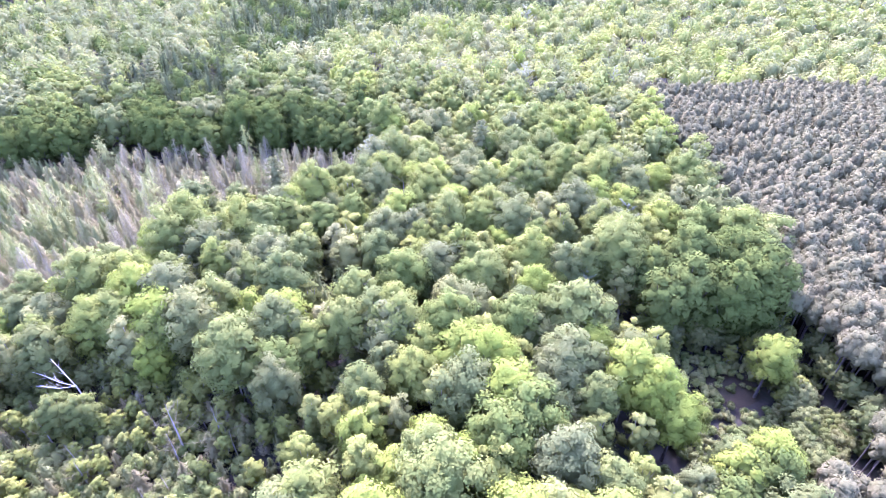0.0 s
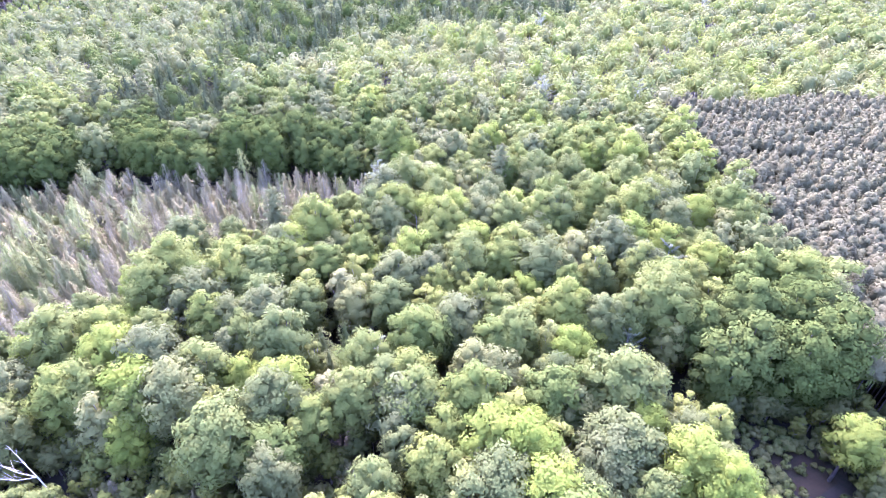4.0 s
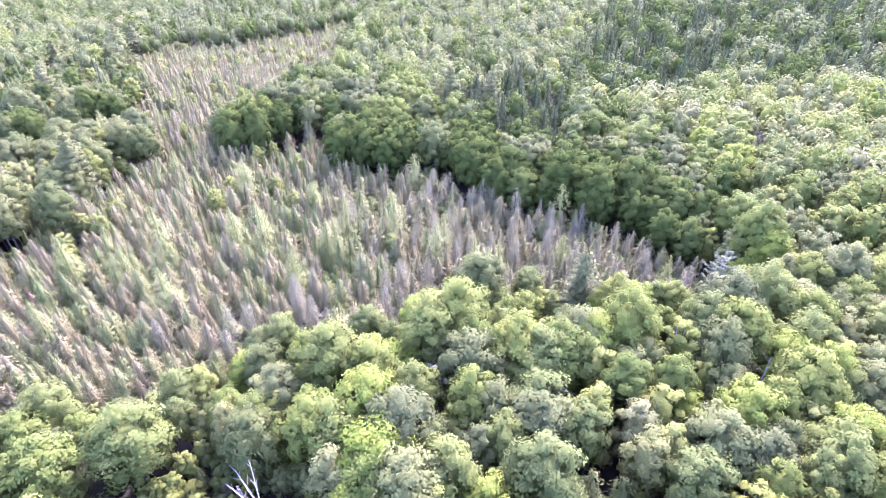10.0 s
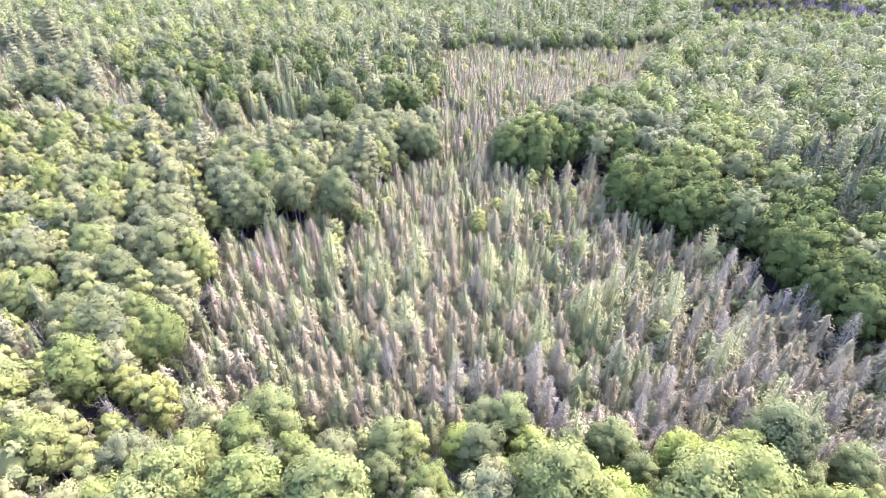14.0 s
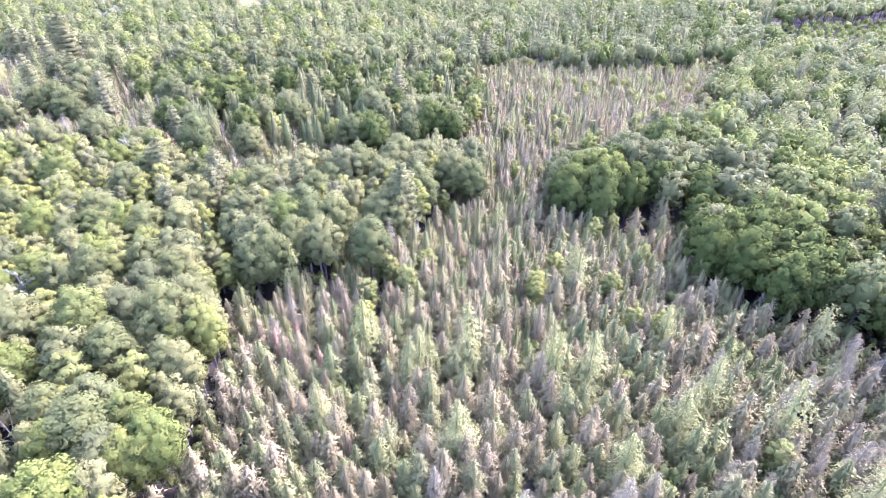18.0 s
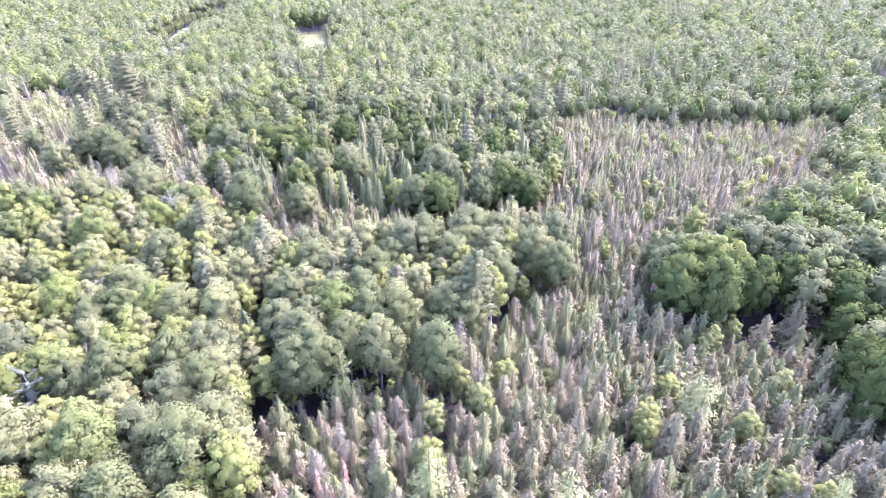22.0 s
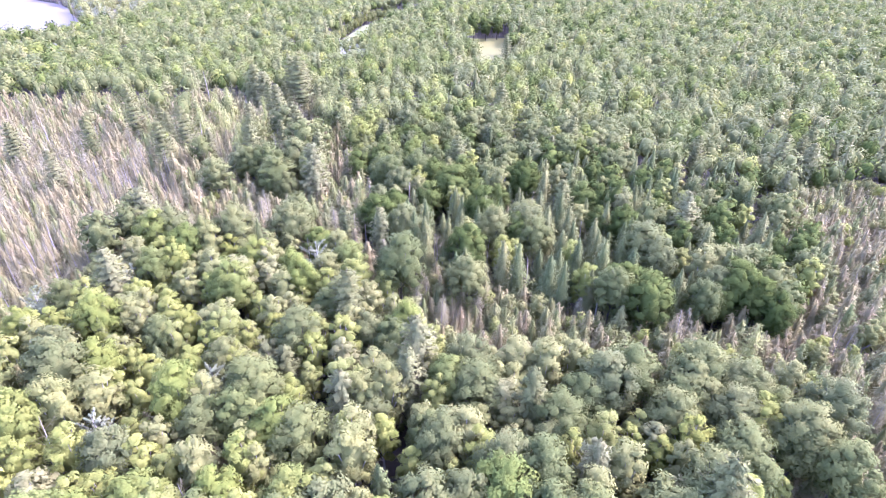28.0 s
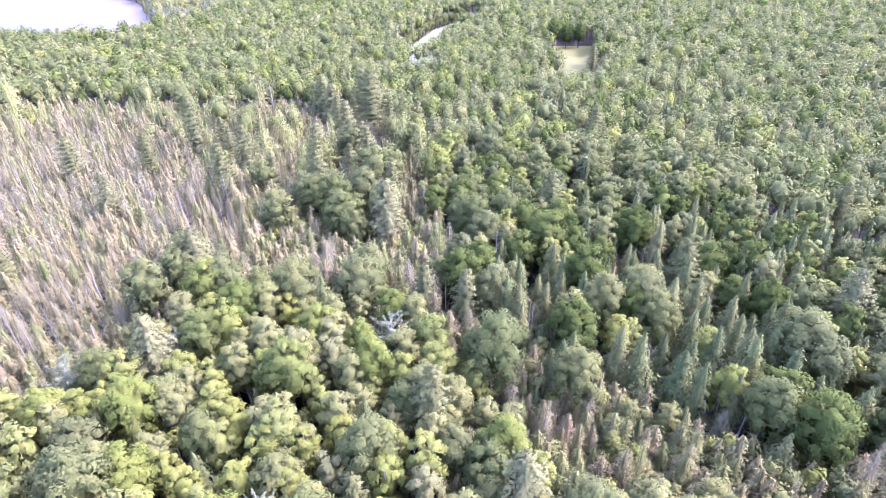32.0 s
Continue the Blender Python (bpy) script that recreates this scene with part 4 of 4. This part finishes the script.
# more of the oak wall, with the same shade in its leaf colour
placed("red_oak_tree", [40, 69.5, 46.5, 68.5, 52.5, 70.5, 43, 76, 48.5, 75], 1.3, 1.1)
# oaks darkened in leaf colour for shade, and a pine, round the far field
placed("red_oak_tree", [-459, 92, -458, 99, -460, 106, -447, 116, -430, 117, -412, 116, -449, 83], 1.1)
placed("white_pine", [-396, 101], 0.85)


def slab(bm, corners, down):
    """A thin plate under four corners."""
    top = [bm.verts.new(c) for c in corners]
    low = [bm.verts.new((c[0], c[1], c[2] - down)) for c in corners]
    bm.faces.new(top)
    bm.faces.new(low[::-1])
    for k in range(4):
        bm.faces.new((top[k], low[k], low[(k + 1) % 4], top[(k + 1) % 4]))


def cottage(x, y, turn, wide, deep, eaves, ridge, wall_mat, roof_mat, label):
    """A small gabled house: walls, two roof planes, a door and windows set in frames."""
    ob = new("house")
    ob.matrix_basis = pose(x, y, 0, rz=turn)
    tagged(ob, label, "house")
    w, d = wide / 2, deep / 2
    bm = bmesh.new()
    ends = []
    for sy in (-d, d):
        ends.append([bm.verts.new(c) for c in ((-w, sy, -0.2), (w, sy, -0.2), (w, sy, eaves), (0, sy, ridge), (-w, sy, eaves))])
    a, b = ends
    bm.faces.new(a)
    bm.faces.new(b[::-1])
    for k in range(5):
        bm.faces.new((a[(k + 1) % 5], a[k], b[k], b[(k + 1) % 5]))
    bevelled(bm, "wall", wall_mat, ob)
    for sx in (-1, 1):
        bm = bmesh.new()
        o = 0.5
        drop = (ridge - eaves) / w * o
        slab(bm, ((0, -d - o, ridge + 0.14), (sx * (w + o), -d - o, eaves - drop + 0.14), (sx * (w + o), d + o, eaves - drop + 0.14), (0, d + o, ridge + 0.14)), 0.12)
        bevelled(bm, "roof", roof_mat, ob)
    for sx in (-1, 1):
        for yy in (-d * 0.55, d * 0.55):
            for name, grow, mat in (("window_frame", 0.12, M["white_bark"]), ("window_pane", 0.0, M["water"])):
                bm = bmesh.new()
                p = sx * (w + (0.03 if grow else 0.05))
                slab(bm, ((p, yy - 0.5 - grow, 1.0 - grow), (p, yy + 0.5 + grow, 1.0 - grow), (p, yy + 0.5 + grow, 2.1 + grow), (p, yy - 0.5 - grow, 2.1 + grow)), 0.01)
                bevelled(bm, name, mat, ob)
    bm = bmesh.new()
    slab(bm, ((-0.5, -d - 0.04, 0), (0.5, -d - 0.04, 0), (0.5, -d - 0.04, 2.05), (-0.5, -d - 0.04, 2.05)), 0.01)
    bevelled(bm, "door", M["bark"], ob)
    PLACED.append((x, y, 7.0))


def bevelled(bm, name, mat, parent):
    bmesh.ops.recalc_face_normals(bm, faces=bm.faces)
    me = bpy.data.meshes.new(name)
    bm.to_mesh(me)
    bm.free()
    me.materials.append(mat)
    part(name, me, parent)


cottage(-394, 24, 70, 7, 9, 2.7, 5.2, M["bark"], M["slate"], "small brown cabin with a grey shingle roof")
cottage(-545, 56, 20, 8, 11, 3.0, 6.0, M["white_bark"], M["slate"], "white wooden house beside the forest road")
PLACED.append((-385, 25, 8.0))
PLACED.append((-535, 56, 9.0))
placed("maple_tree", [-50.6, 49.6, -54.0, 49.2], 0.72)

# ---- the stands, filled ----
def clear_of_placed(x, y):
    return all((x - a) ** 2 + (y - b) ** 2 > c * c for a, b, c in PLACED)


TRAIL = np.array([(row[1] - 62 * math.sin(radians(row[4])), row[2] + 62 * math.cos(radians(row[4]))) for row in FLIGHT])
LIMIT = {"maple_tree": 280, "oak_tree": 180, "red_oak_tree": 98, "birch_tree": 290, "aspen_tree": 240, "tamarack_tree": 280, "black_spruce": 280, "cedar_tree": 200,
         "plantation_pine": 150, "dark_spruce": 40, "dead_tamarack": 200, "white_pine": 100, "larch_tree": 60, "dead_tree": 80, "shrub": 60, "bright_maple": 80, "willow_tree": 60}


def fill():
    r = random.Random(5)
    waiting = {}
    for n, (poly, gap, mix, size) in enumerate(STANDS):
        if not gap:
            continue
        (x0, y0), (x1, y1) = poly.min(0), poly.max(0)
        kinds, shares = list(mix), list(mix.values())
        row = 0
        y = y0
        xs, ys = [], []
        while y < y1:
            x = x0 + (row % 2) * gap / 2
            while x < x1:
                j = 0.16 if poly is PLANTATION else 0.36
                xs.append(x + r.uniform(-j, j) * gap)
                ys.append(y + r.uniform(-j, j) * gap)
                x += gap
            y += gap * 0.87
            row += 1
        xs, ys = np.array(xs), np.array(ys)
        keep = (stand_of(xs, ys) == n) & inside(SEEN, xs, ys)
        for x, y in zip(xs[keep], ys[keep]):
            k = r.choices(kinds, shares)[0]
            s = size * ((r.uniform(0.62, 1.32) if "pine" not in kinds[0] else r.uniform(0.85, 1.12)) if gap < 3 else r.uniform(0.74, 1.16))
            tall = r.uniform(0.92, 1.1) * (s / size) ** -0.45 * 1.0
            if poly is KNOLL and inside(BOG, x - 8, y + 7):
                s *= 0.72
            if gap < 3 and k in ("birch_tree", "aspen_tree", "cedar_tree"):
                s *= 0.62
            if clear_of_placed(x, y):
                waiting.setdefault(k, []).append((float(np.min(np.hypot(TRAIL[:, 0] - x, TRAIL[:, 1] - y))), x, y, s, tall))
    for k, rows in waiting.items():
        rows.sort()
        room = max(0, LIMIT.get(k, 100) - KINDS[k]["count"])
        for n, (away, x, y, s, tall) in enumerate(rows):
            if n < room:
                thing(k, x, y, s, r, tall)
            else:
                stuff(k, x, y, s, r, tall, 1 if away < 95 else 0 if away < 200 else 2)


def understorey():
    """Young growth and shrubs that close the gaps between the big crowns."""
    r = random.Random(9)
    for poly, gap, names in ((KNOLL, 3.4, ("birch_tree", "oak_tree", "maple_tree", "shrub")), (MIXED, 3.2, ("birch_tree", "aspen_tree", "oak_tree", "shrub", "shrub")),
                             (BOG, 2.2, ("shrub", "tamarack_tree", "black_spruce")), (CEDARS, 4.5, ("shrub", "cedar_tree")), (GREY_BOG, 2.4, ("shrub", "tamarack_tree", "black_spruce")), (SCRUB, 2.0, ("shrub", "shrub", "birch_tree")), (RIDGE, 4.5, ("oak_tree", "shrub")), (DEAD_BOG, 2.2, ("shrub", "tamarack_tree", "dead_tamarack"))):
        (x0, y0), (x1, y1) = poly.min(0), poly.max(0)
        n = int((x1 - x0) * (y1 - y0) / gap**2)
        xs = np.array([r.uniform(x0, x1) for _ in range(n)])
        ys = np.array([r.uniform(y0, y1) for _ in range(n)])
        keep = inside(poly, xs, ys) & inside(SEEN, xs, ys)
        if poly is KNOLL or poly is MIXED:
            keep &= ~inside(GLADE, xs, ys) & ~inside(CLEARING, xs, ys) & ~inside(GAP, xs, ys) & ~inside(BOG, xs, ys) & ~inside(SCRUB, xs, ys)
        for x, y in zip(xs[keep], ys[keep]):
            k = r.choice(names)
            if np.min(np.hypot(TRAIL[:, 0] - x, TRAIL[:, 1] - y)) > 70:
                continue
            stuff(k, x, y, r.uniform(0.7, 1.3) if k == "shrub" else r.uniform(0.4, 0.62), r, 1.0, 1 if poly is SCRUB else 0)


def edge_growth(*line):
    """Low leafy growth along the foot of a stand's edge, down to the ground."""
    r = random.Random(21)
    pts = outline(*line)
    for (x0, y0), (x1, y1) in zip(pts, pts[1:]):
        n = max(1, int(math.hypot(x1 - x0, y1 - y0) / 0.8))
        for k in range(n):
            x, y = x0 + (x1 - x0) * k / n + r.uniform(-1.3, 1.3), y0 + (y1 - y0) * k / n + r.uniform(-1.3, 1.3)
            kname = r.choice(("oak_tree", "oak_tree", "birch_tree", "shrub"))
            stuff(kname, x, y, r.uniform(0.8, 1.3) if kname == "shrub" else r.uniform(0.4, 0.62), r, 1.0, 1)


fill()
understorey()
edge_growth(36, 67, 44, 67.5, 52, 66, 56, 68, 58, 74)
edge_growth(60, 46, 61, 56, 61, 66)
edge_growth(-72, 58, -58, 59, -42, 59, -32, 59, -26, 56, -16, 59, -11, 53)
edge_growth(-246, 146, -237, 175, -219, 200, -206, 241, -190, 222, -166, 200)
edge_growth(-418, 5, -446, 9, -506, 22, -526, 32, -550, 44)
for at in range(30):
    turn = random.Random(at)
    stuff("shrub", turn.uniform(36, 51), turn.uniform(52, 61), turn.uniform(0.2, 0.42), turn, 1.0, 1)
edge_growth(46, 34, 50, 46, 53, 58, 57, 70)
for kname, name, label in (
        ("maple_tree", "maple_wood", "green canopy of many more maples"),
        ("oak_tree", "oak_forest", "wide oak forest reaching into the distance"),
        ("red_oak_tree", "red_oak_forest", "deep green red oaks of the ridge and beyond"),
        ("birch_tree", "birch_wood", "scattered light green birches farther off"),
        ("aspen_tree", "aspen_wood", "scattered grey-green aspens farther off"),
        ("tamarack_tree", "tamarack_bog", "crowded slim grey tamaracks of the bog"),
        ("black_spruce", "spruce_bog", "crowded narrow olive spruces of the bog"),
        ("cedar_tree", "cedar_wood", "crowded dark green cedars of the stand"),
        ("plantation_pine", "pine_plantation", "rows of dull brown-grey planted pines"),
        ("dead_tamarack", "dead_conifers", "many bare grey dead conifers in the bog"),
        ("dark_spruce", "dark_spruce_wood", "dark blue-green spruces crowded behind the ridge"),
        ("white_pine", "white_pine_wood", "scattered white pines standing farther off"),
        ("larch_tree", "larch_wood", "scattered yellow-green larches"),
        ("dead_tree", "dead_wood", "scattered leafless dead trees"),
        ("willow_tree", "willow_scrub", "scattered silvery willows"),
        ("bright_maple", "bright_maple_wood", "scattered bright green maples"),
        ("shrub", "undergrowth", "low shrubs covering the forest floor")):
    link_stuff(kname, name, label)
